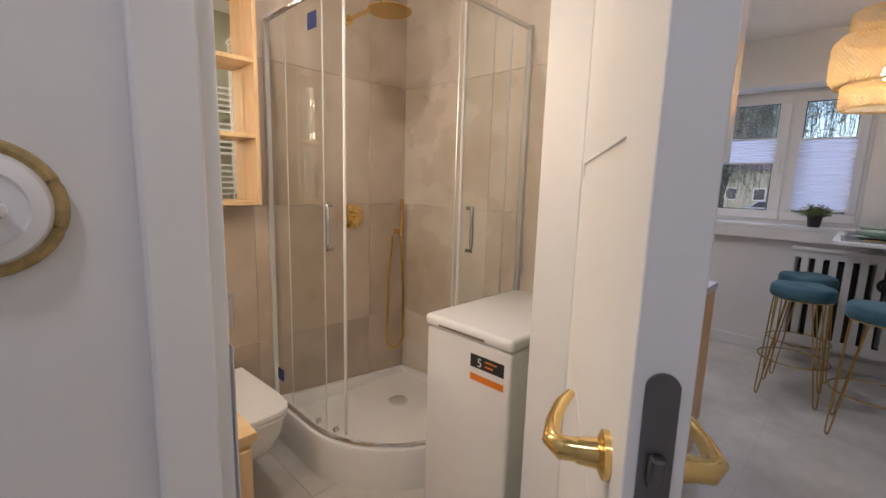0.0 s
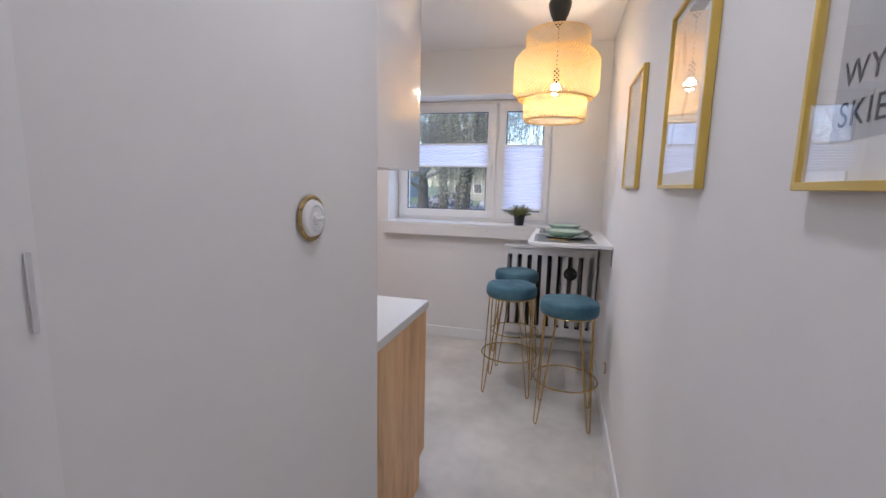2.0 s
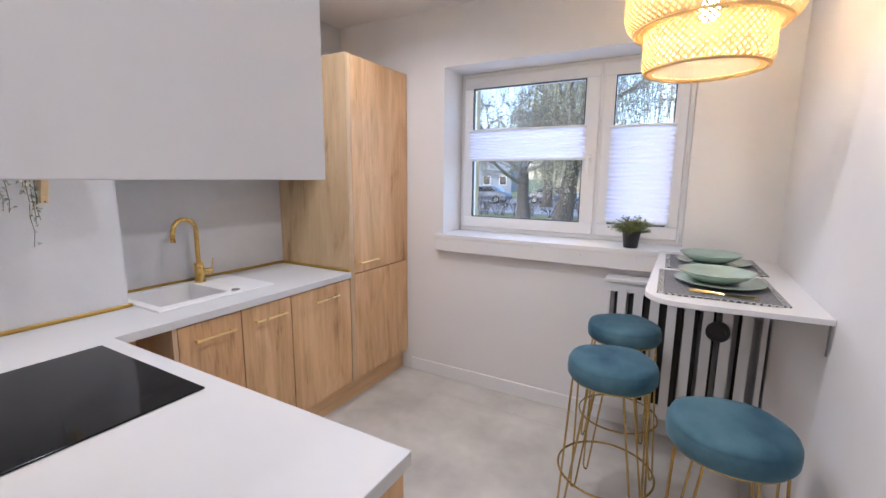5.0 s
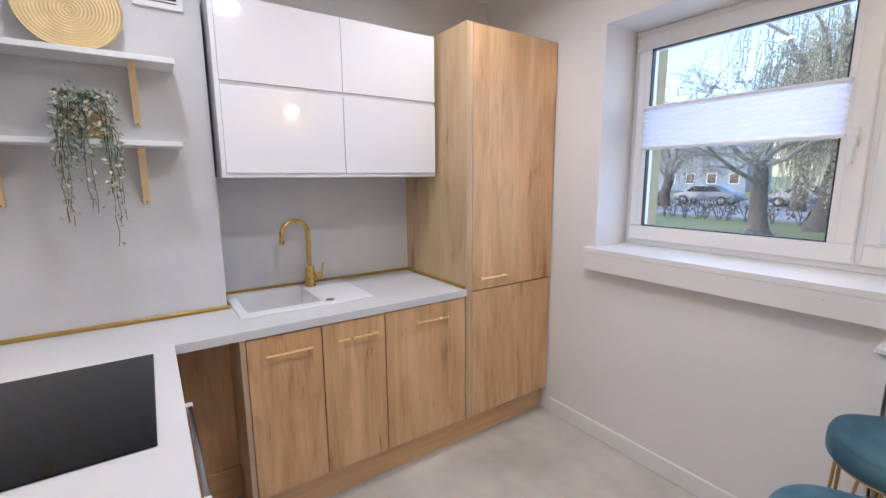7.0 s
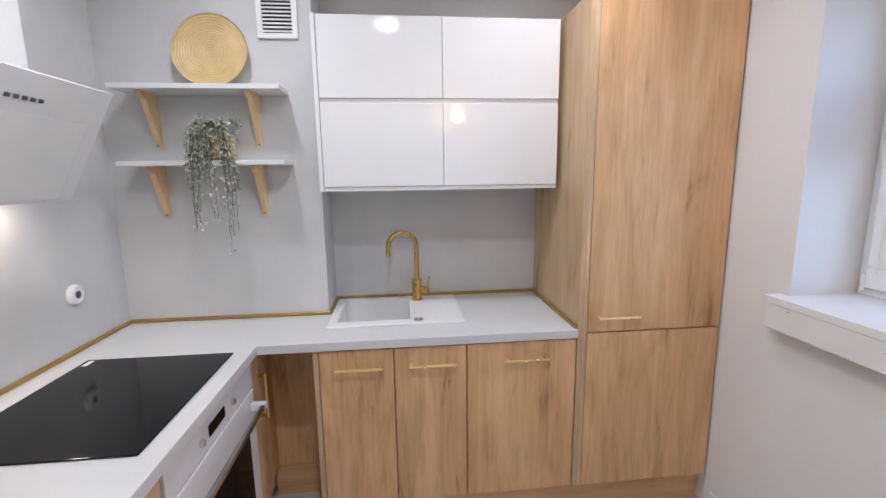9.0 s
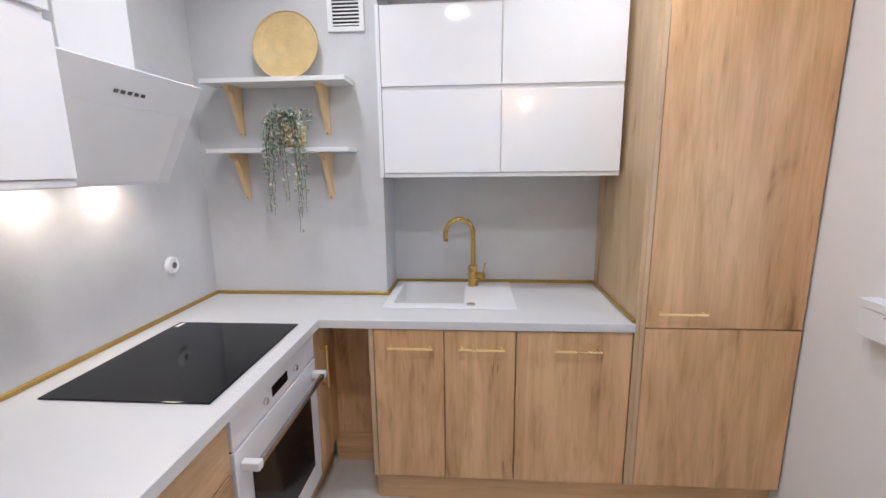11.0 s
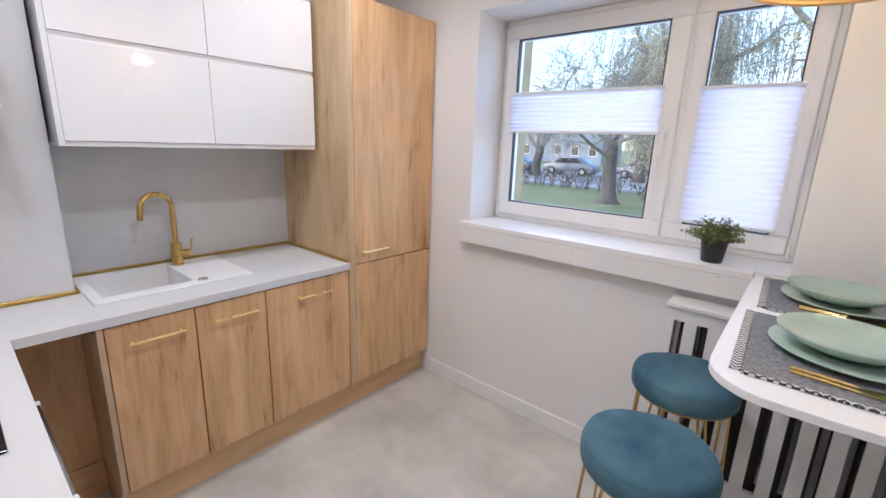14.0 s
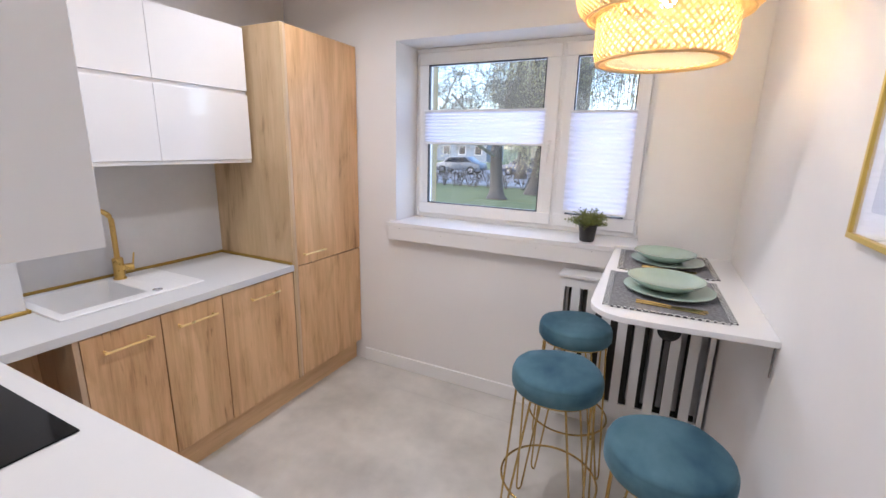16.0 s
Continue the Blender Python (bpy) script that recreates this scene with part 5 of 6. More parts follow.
for s in (-1, 1):
    bm = lathe([(0.0, s * 0.0), (0.022, s * 0.0), (0.022, s * 0.006), (0.014, s * 0.010), (0.012, s * 0.028), (0.0, s * 0.028)], (LEAF - 0.062, s * T, 1.135), 20, "y")
    rose = part("rose", bm, M_BRASS, door, "polished brass rose", True)
    line = [(LEAF - 0.062, s * (T + 0.022), 1.135), (LEAF - 0.062, s * (T + 0.042), 1.135), (LEAF - 0.072, s * (T + 0.050), 1.136), (LEAF - 0.098, s * (T + 0.049), 1.140),
            (LEAF - 0.124, s * (T + 0.042), 1.146), (LEAF - 0.142, s * (T + 0.031), 1.152)]
    part("lever", tube(line, [0.011, 0.011, 0.010, 0.008, 0.007, 0.005], 12), M_BRASS, door, "curved brass lever handle", True)
    part("key_rose", lathe([(0.0, 0.0), (0.019, 0.0), (0.018, s * 0.006), (0.0, s * 0.007)], (LEAF - 0.062, s * T, 1.035), 20, "y"), M_BRASS, door, "brass key rose", True)
structure(part("threshold_strip", box(XC + 0.013, XR - 0.013, 2.062, 2.102, 0.0, 0.005, 0.002, 1), M_TRIMG), "brass floor strip across the corridor", "trim")

# ---- bathroom ----
BY = 0.10
structure(part("bathroom_floor", box(XT, XB, BY, YB, -0.01, -0.0035), M_GROUT), "grey tiled bathroom floor", "floor")
wt = structure(part("wall_bath_west", box(XS, XT - 0.0105, BY - 0.1, YB + 0.011, -0.01, ZC), M_GROUT), "bathroom wall with large beige stone tiles", "wall")
wn2 = structure(part("wall_bath_north", box(XT - 0.01, XB, YB, YB + 0.011, -0.01, ZC - 0.001), M_GROUT), "bathroom wall with pale marbled tiles", "wall")
structure(part("wall_bath_south", box(XT - 0.2, XB, BY - 0.1, BY, -0.01, ZC), M_WHITE), "white painted bathroom wall", "wall")
structure(part("wall_bath_east", box(XB - 0.004, XB - 0.001, DY1 + 0.03, YB - 0.011, -0.01, ZC - 0.001), M_SAGE), "sage green painted inner bathroom wall", "wall")
tr = thing("towel_radiator", (XB - 0.05, 1.56, 1.20), "white ladder towel radiator on the green bathroom wall", "radiator")
for y in (1.37, 1.75):
    part("upright", tube([(XB - 0.055, y, 1.20), (XB - 0.055, y, 2.25)], 0.014, 10), M_TRIM, tr, "", True)
    for z in (1.26, 2.19):
        part("wall_bracket", tube([(XB - 0.002, y, z), (XB - 0.055, y, z)], 0.010, 8), M_TRIM, tr)
for i in range(17):
    z = 1.24 + i * 0.045 + (0.05 if i > 5 else 0) + (0.05 if i > 11 else 0)
    part("rung", tube([(XB - 0.058, 1.37, z), (XB - 0.058, 1.75, z)], 0.009, 8), M_TRIM, tr, "", True)

t = thing("shower_tray", (-1.7, 1.55, 0), "white quarter-round shower tray with tall curved skirt", "shower tray")
AX, AY, AR = -1.75, 1.635, 0.55


def quadrant(grow):
    pts = [(XT + 0.001, YB - 0.012), (XT + 0.001, AY - AR - grow)]
    for i in range(17):
        a = -math.pi / 2 + i * math.pi / 32
        pts.append((AX + (AR + grow) * math.cos(a), AY + (AR + grow) * math.sin(a)))
    pts.append((AX + AR + grow, YB - 0.012))
    return pts


bm = bmesh.new()
outer, inner, low = quadrant(0.0), quadrant(-0.05), quadrant(-0.075)
# keep the two wall sides straight
inner = [(max(x, XT + 0.03), min(y, YB - 0.035)) for x, y in inner]
low = [(max(x, XT + 0.05), min(y, YB - 0.055)) for x, y in low]
loops = []
for pts, z, back in ((outer, 0.0, 0.0), (outer, 0.188, 0.115), (quadrant(-0.006), 0.198, 0.118), (inner, 0.196, 0.116), (low, 0.105, 0.105)):
    loops.append([bm.verts.new((x, y, back if i == 0 else z)) for i, (x, y) in enumerate(pts)])
for a, b in zip(loops, loops[1:]):
    for i in range(len(a)):
        j = (i + 1) % len(a)
        bm.faces.new((a[i], a[j], b[j], b[i]))
bm.faces.new(loops[-1])
bm.faces.new(loops[0])
part("tray", bm, M_CERAM, t, "", True)
part("drain", lathe([(0.055, 0.0), (0.055, 0.005), (0.047, 0.010), (0.0, 0.011)], (-1.80, 1.69, 0.1055), 28), M_ALU, t, "round chrome drain cover", True)

t = thing("shower_enclosure", (-1.7, 1.55, 0.198), "curved glass shower enclosure with chrome profiles", "shower")


def arc_pts(r, a0, a1, z, n=14):
    return [(AX + r * math.cos(a0 + (a1 - a0) * i / n), AY + r * math.sin(a0 + (a1 - a0) * i / n), z) for i in range(n + 1)]


def glass_sheet(line, z0, z1, name, label=""):
    bm = bmesh.new()
    a = [bm.verts.new((x, y, z0)) for x, y in line]
    b = [bm.verts.new((x, y, z1)) for x, y in line]
    for i in range(len(line) - 1):
        bm.faces.new((a[i], a[i + 1], b[i + 1], b[i]))
    bmesh.ops.solidify(bm, geom=bm.faces[:], thickness=0.004)
    g = part(name, bm, M_SHOWER, t, label, True)
    g.visible_shadow = False
    return g


RG = AR - 0.028
ZT = 2.12
q = math.pi / 2
glass_sheet([(XT + 0.014, AY - RG), (AX, AY - RG)] + [(p[0], p[1]) for p in arc_pts(RG, -q, -q + 0.22, 0, 4)[1:]], 0.215, ZT, "fixed_pane", "clear fixed glass")
glass_sheet([(AX + RG, YB - 0.016), (AX + RG, AY)] + [(p[0], p[1]) for p in arc_pts(RG, 0, -0.22, 0, 4)[1:]], 0.215, ZT, "fixed_pane", "clear fixed glass")
d1 = glass_sheet([(AX - 0.22, AY - RG + 0.016)] + [(p[0], p[1]) for p in arc_pts(RG - 0.016, -q, -q + 0.41, 0, 8)], 0.225, ZT - 0.01, "sliding_door", "curved sliding glass door")
d2 = glass_sheet([(AX + RG - 0.016, AY + 0.24)] + [(p[0], p[1]) for p in arc_pts(RG - 0.016, 0, -0.14, 0, 4)], 0.225, ZT - 0.01, "sliding_door", "curved sliding glass door")
for z, r in ((0.206, 0.011), (ZT, 0.013)):
    line = [(XT + 0.014, AY - RG, z)] + arc_pts(RG, -q, 0, z, 18) + [(AX + RG, YB - 0.014, z)]
    part("rail", tube(line, r, 8), M_CHROME, t, "chrome rail", True)
for x, y in ((XT + 0.016, AY - RG), (AX + RG, YB - 0.02)):
    part("wall_profile", box(x - 0.013, x + 0.013, y - 0.011, y + 0.011, 0.20, ZT + 0.012, 0.002, 1), M_ALU, t, "bright aluminium wall profile")
for ex, ey in ((AX - 0.22, AY - RG + 0.016), (AX + RG * math.cos(-q + 0.22), AY + RG * math.sin(-q + 0.22)), (AX + RG - 0.016, AY + 0.24), (AX + RG * math.cos(-0.22), AY + RG * math.sin(-0.22))):
    part("edge_profile", tube([(ex, ey, 0.225), (ex, ey, ZT - 0.01)], 0.0032, 8), M_ALU, t, "clear edge strip of the glass", True)
for dd, a in ((d1, -q + 0.41), (d2, -0.14)):
    x, y = AX + (RG - 0.016) * math.cos(a), AY + (RG - 0.016) * math.sin(a)
    part("seal", tube([(x, y, 0.225), (x, y, ZT - 0.01)], 0.007, 8), M_TRIM, dd, "white seal strip", True)
    a2 = a + (-0.13 if a < -0.8 else 0.09)
    for rr in (RG + 0.014,):
        x, y = AX + rr * math.cos(a2), AY + rr * math.sin(a2)
        xi, yi = AX + (RG - 0.016) * math.cos(a2), AY + (RG - 0.016) * math.sin(a2)
        part("handle", tube([(xi, yi, 1.08), (x, y, 1.08), (x, y, 1.10), (x, y, 1.25), (x, y, 1.27), (xi, yi, 1.27)], 0.009, 8), M_NICKEL, dd, "chrome pull handle", True)
x, y = AX + RG * math.cos(-q + 0.12), AY + RG * math.sin(-q + 0.12)
part("tag", box(x - 0.035, x + 0.035, y - 0.009, y - 0.006, 1.985, 2.05), M_BLUE, t, "blue glass label")
part("tag", box(XT + 0.06, XT + 0.12, AY - RG - 0.008, AY - RG - 0.005, 0.33, 0.39), M_BLUE, t, "blue glass label")
for a in (-q + 0.06, -q + 0.30, -0.1):
    x, y = AX + (RG - 0.016) * math.cos(a), AY + (RG - 0.016) * math.sin(a)
    part("roller", lathe([(0.012, -0.01), (0.012, 0.01)], (x, y, 0.235), 12, "y"), M_CHROME, t, "", True)

m = thing("shower_mixer", (XT, 1.61, 1.17), "gold concealed shower mixer with hand shower", "tap")
part("plate", lathe([(0.0, 0.0), (0.075, 0.0), (0.075, 0.008), (0.070, 0.011), (0.0, 0.011)], (XT, 1.61, 1.165), 36, "x"), M_BRASS, m, "round gold plate", True)
for z, r in ((1.20, 0.016), (1.145, 0.022)):
    part("knob", lathe([(r, 0.011), (r, 0.04), (r - 0.003, 0.044), (0.0, 0.044)], (XT, 1.61, z), 20, "x"), M_BRASS, m, "gold knob", True)
part("lever", tube([(XT + 0.036, 1.61, 1.145), (XT + 0.05, 1.61, 1.10)], 0.005, 8), M_BRASS, m, "", True)
part("holder", tube([(XT, 1.94, 1.06), (XT + 0.045, 1.94, 1.06)], 0.016, 12), M_BRASS, m, "", True)
part("hand_shower", tube([(XT + 0.05, 1.945, 1.03), (XT + 0.052, 1.95, 1.27)], 0.011, 10), M_BRASS, m, "slim gold hand shower", True)
hose = [(XT + 0.05, 1.945, 1.03), (XT + 0.055, 1.965, 0.70)] + [(XT + 0.045, 1.915 + 0.068 * math.cos(math.pi * i / 12), 0.38 - 0.10 * math.sin(math.pi * i / 12)) for i in range(13)] + [(XT + 0.03, 1.862, 0.8), (XT + 0.03, 1.89, 1.03)]
part("hose", tube(hose, 0.008, 8), M_BRASS, m, "hanging gold hose", True)
m = thing("rain_shower", (XT, 1.58, 2.24), "gold round rain shower head on a wall arm", "shower head")
part("arm", tube([(XT, 1.58, 2.25), (XT + 0.36, 1.58, 2.25), (XT + 0.375, 1.58, 2.225)], 0.010, 10), M_BRASS, m, "", True)
part("flange", lathe([(0.028, 0), (0.028, 0.008), (0.012, 0.012)], (XT, 1.58, 2.25), 20, "x"), M_BRASS, m, "", True)
part("head", lathe([(0.0, 0.012), (0.10, 0.010), (0.11, 0.004), (0.108, 0.0), (0.0, 0.0)], (XT + 0.375, 1.58, 2.205), 36), M_BRASS, m, "", True)

w = thing("washing_machine", (-0.93, 1.54, 0), "white top-loading washing machine with energy label", "washing machine")
part("body", box(-1.13, -0.735, 1.268, 1.845, 0.015, 0.835, 0.012, 3), M_GLOSS, w, "", True)
lid = part("lid", box(-1.138, -0.727, 1.259, 1.85, 0.838, 0.885, 0.018, 4), M_GLOSS, w, "rounded white lid", True)
part("grip", box(-1.06, -0.84, 1.2575, 1.261, 0.850, 0.858, 0.001, 1), M_NICKEL, lid, "grip recess")
part("label_top", box(-0.905, -0.760, 1.2665, 1.2676, 0.745, 0.792), M_LABEL, w, "black sticker with white figure")
part("label_middle", box(-0.905, -0.760, 1.2665, 1.2676, 0.722, 0.7445), M_PAPER, w, "white sticker band")
part("label_bottom", box(-0.905, -0.760, 1.2665, 1.2676, 0.697, 0.7215), M_ORANGE, w, "orange sticker band")
cu = bpy.data.curves.new("figure", "FONT")
cu.body, cu.size, cu.extrude = "5", 0.045, 0.0002
tmp = new("figure", cu)
me = bpy.data.meshes.new_from_object(tmp)
bpy.data.objects.remove(tmp)
me.materials.append(M_PAPER)
fig = new("figure", me)
fig.parent = w
fig.matrix_basis = Matrix.Translation(Vector((-0.875, 1.2660, 0.752)) - origin[w.name]) @ pose(0, 0, 0, 90, 0, 0)
for i, wd in enumerate((0.05, 0.035)):
    part("label_bar", box(-0.84, -0.84 + wd, 1.2658, 1.2664, 0.775 - i * 0.017, 0.781 - i * 0.017), M_ORANGE, w)
for x in (-1.09, -0.775):
    for y in (1.30, 1.78):
        part("foot", lathe([(0.02, 0.0), (0.02, 0.016)], (x, y, 0.0), 12), M_BLACK, w)

to = thing("toilet", (-1.85, 0.79, 0.1), "white wall-hung toilet with closed lid", "toilet")


def soft_seat(x0, x1, yc, hw, n=10):
    pts = [(x0, yc - hw * 0.9), (x1 - 0.18, yc - hw)]
    for i in range(n + 1):
        a = -math.pi / 2 + math.pi * i / n
        pts.append((x1 - 0.16 + 0.16 * max(0, math.cos(a)) ** 0.5, yc + hw * (abs(math.sin(a)) ** 0.65) * (1 if a > 0 else -1)))
    pts += [(x1 - 0.18, yc + hw), (x0, yc + hw * 0.9)]
    return pts


part("lid", prism(soft_seat(XT + 0.05, -1.560, 0.775, 0.168), 0.418, 0.443, "z", 0.006), M_CERAM, to, "closed white lid")
part("seat", prism(soft_seat(XT + 0.05, -1.563, 0.775, 0.166), 0.398, 0.4165, "z", 0.004), M_CERAM, to, "white seat")
bm = bmesh.new()
secs = []
for f, z in ((1.0, 0.3965), (0.97, 0.33), (0.85, 0.22), (0.62, 0.12), (0.4, 0.08)):
    secs.append([bm.verts.new((XT + 0.001 + (x - XT) * f, 0.775 + (y - 0.775) * (0.5 + 0.5 * f), z)) for x, y in soft_seat(XT + 0.001, -1.575, 0.775, 0.158)])
for a, b in zip(secs, secs[1:]):
    for i in range(len(a)):
        j = (i + 1) % len(a)
        bm.faces.new((a[i], a[j], b[j], b[i]))
bm.faces.new(secs[0])
bm.faces.new(secs[-1])
part("bowl", bm, M_CERAM, to, "white wall-hung bowl", True)
fp = thing("flush_plate", (XT, 0.80, 0.72), "chrome flush plate on the tiled wall", "flush plate")
part("plate", box(XT - 0.001, XT + 0.012, 0.66, 0.912, 0.640, 0.815, 0.005, 2), M_CHROME, fp)
for y0, y1 in ((0.672, 0.785), (0.792, 0.90)):
    part("button", box(XT + 0.012, XT + 0.018, y0, y1, 0.655, 0.80, 0.004, 2), M_CHROME, fp)

va = thing("vanity_cabinet", (-1.45, 0.37, 0), "light pine vanity cabinet below the basin", "cabinet")
part("body", box(-1.66, -1.085, BY + 0.001, 0.577, 0.02, 0.672), M_PINE, va)
part("top", box(-1.67, -1.075, BY + 0.001, 0.589, 0.673, 0.70, 0.002, 1), M_PINE, va, "pine top board")
part("door", box(-1.0845, -1.067, BY + 0.03, 0.57, 0.04, 0.66, 0.002, 1), M_PINE, va, "pine side door")
ba = thing("wash_basin", (-1.385, 0.425, 0.70), "round white vessel basin on the vanity", "basin")
part("basin", lathe([(0.13, 0.0), (0.155, 0.01), (0.158, 0.165), (0.157, 0.172), (0.151, 0.172), (0.142, 0.03), (0.0, 0.02)], (-1.385, 0.425, 0.7005), 36), M_CERAM, ba, "", True)

ni = thing("mirror_shelf", (XT, 0.8, 1.25), "pine wall shelf with mirror back and open compartments", "shelf")
NY0, NY1, NZ0, NZ1 = 0.50, 1.02, 1.250, 2.42
part("mirror", box(XT - 0.001, XT + 0.006, NY0, NY1 - 0.02, NZ0 + 0.02, NZ1), M_MIRROR, ni, "mirror back")
for z in (NZ0, 1.555, 1.885, 2.20):
    part("shelf", box(XT + 0.0065, XT + 0.13, NY0, NY1 - 0.019, z, z + 0.018, 0.001, 1), M_PINE, ni, "pine shelf board")
part("side", box(XT - 0.001, XT + 0.135, NY1 - 0.018, NY1, NZ0, NZ1, 0.001, 1), M_PINE, ni, "pine side board")
part("divider", box(XT + 0.0065, XT + 0.135, 0.66, 0.678, NZ0 + 0.019, NZ1, 0.001, 1), M_PINE, ni, "pine upright")

wl = thing("wall_lamp", (-1.25, BY, 1.85), "warm bare-bulb wall lamp over the basin", "lamp")
part("bar", box(-1.265, -1.235, BY + 0.001, BY + 0.03, 1.66, 2.06, 0.003, 1), M_BRASS, wl)
for z in (2.00, 1.76):
    bl = part("bulb", lathe([(0.0, -0.05), (0.022, -0.04), (0.03, -0.02), (0.024, 0.005), (0.014, 0.02)], (-1.25, BY + 0.07, z - 0.03), 16), M_BULB, wl, "glowing bulb", True)
    bl.visible_shadow = False
    part("arm", tube([(-1.25, BY + 0.02, z + 0.015), (-1.25, BY + 0.07, z + 0.015), (-1.25, BY + 0.07, z - 0.015)], 0.006, 8), M_BRASS, wl, "", True)
    point("wall_lamp_light", (-1.25, BY + 0.075, z - 0.045), 1.0, (1.0, 0.72, 0.44), 0.03)
# This bathroom spot is an unseen addition that lifts the tiles and shower.
sp = thing("ceiling_spot", (-1.35, 1.05, ZC), "round white recessed ceiling spotlight, lit, out of view", "lamp", "ceiling spotlights")
part("bezel", lathe([(0.030, 0.0), (0.042, 0.0), (0.042, -0.004), (0.030, -0.004)], (-1.35, 1.05, ZC), 28, closed=True), M_TRIM, sp, "", True)
part("diffuser", lathe([(0.0305, -0.0005), (0.0305, -0.002)], (-1.35, 1.05, ZC), 28), M_LED, sp, "glowing disc")
area("spot_light", (-1.35, 1.05, ZC - 0.008), (-1.35, 1.05, 0), 0.12, 3.2, (1.0, 0.88, 0.74))

# ---- outdoors ----
GZ = -0.6
structure(part("ground", box(-400, 400, -400, 800, GZ - 0.3, GZ), M_GRASS), "short green lawn", "ground")
bm = bmesh.new()
bx(bm, -300, 300, 28.5, 44.0, GZ + 0.004, GZ + 0.02)
structure(part("road", bm, M_ROAD), "grey asphalt road and parking", "road")
structure(part("pavement", box(-300, 300, 26.2, 28.5, GZ + 0.003, GZ + 0.10), M_FARGREY), "pale paved footpath with kerb", "pavement")
# yellow rendered edge of the window opening outside
structure(part("outer_reveal", box(WX0 - 0.002, WX0 + 0.03, 5.08, YO + 0.12, WZ0 - 0.05, WZ1), M_REVEAL), "ochre rendered outer reveal", "wall")


def hanging_tree(at, h, spread, n_limb, n_strand, seed, leaf_mat, label, lean=(0, 0), gap=0.35):
    rg = random.Random(seed)
    t = thing("willow_tree", at, label, "tree", "trees outside the window")
    o = Vector(at)
    pts, rad = [], []
    for i in range(7):
        f = i / 6
        pts.append(o + Vector((lean[0] * f + rg.uniform(-0.08, 0.08), lean[1] * f + rg.uniform(-0.08, 0.08), h * 0.36 * f - 0.1)))
        rad.append((0.46 - 0.17 * f) * h / 11 * (1.25 if i == 0 else 1))
    part("trunk", tube(pts, rad, 10), M_BARK, t, "rough grey trunk", True)
    fork = pts[-1]
    bml, twigs, spots = bmesh.new(), bmesh.new(), []
    for i in range(n_limb):
        a = 2 * math.pi * i / n_limb + rg.uniform(-0.4, 0.4)
        out = spread * rg.uniform(0.45, 1.0)
        up = h * rg.uniform(0.30, 0.62)
        start = pts[3].lerp(fork, rg.random())
        line = [start]
        for k in range(1, 6):
            f = k / 5
            line.append(start + Vector((math.cos(a) * out * f, math.sin(a) * out * f, up * math.sin(f * math.pi * 0.55))) + Vector([rg.uniform(-0.25, 0.25) for _ in range(3)]))
        tube(line, [0.17 * h / 11, 0.14 * h / 11, 0.11 * h / 11, 0.08 * h / 11, 0.05 * h / 11, 0.03], 6, bml)
        for s in range(n_strand):
            k = rg.randint(1, 4)
            p = line[k].lerp(line[k + 1], rg.random()) + Vector([rg.uniform(-0.8, 0.8), rg.uniform(-0.8, 0.8), rg.uniform(-0.2, 0.5)])
            lng = rg.uniform(0.12, 0.46) * h
            q = [p]
            for j in range(1, 6):
                q.append(p + Vector((rg.uniform(-0.10, 0.10) + 0.05 * j * math.cos(a), rg.uniform(-0.10, 0.10), -lng * j / 5 + 0.15)))
            if q[-1].z < GZ + 0.9:
                continue
            tube(q, 0.011, 3, twigs)
            for a1, b1 in zip(q, q[1:]):
                for _ in range(8):
                    if rg.random() > gap:
                        spots.append(a1.lerp(b1, rg.random()) + Vector([rg.uniform(-0.12, 0.12) for _ in range(3)]))
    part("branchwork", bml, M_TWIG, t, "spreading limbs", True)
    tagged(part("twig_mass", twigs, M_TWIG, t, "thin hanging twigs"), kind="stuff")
    tagged(part("crown", leaves(rg, spots, 0.105, fold=0.1), leaf_mat, t, "thin yellow-green hanging foliage"), kind="stuff")


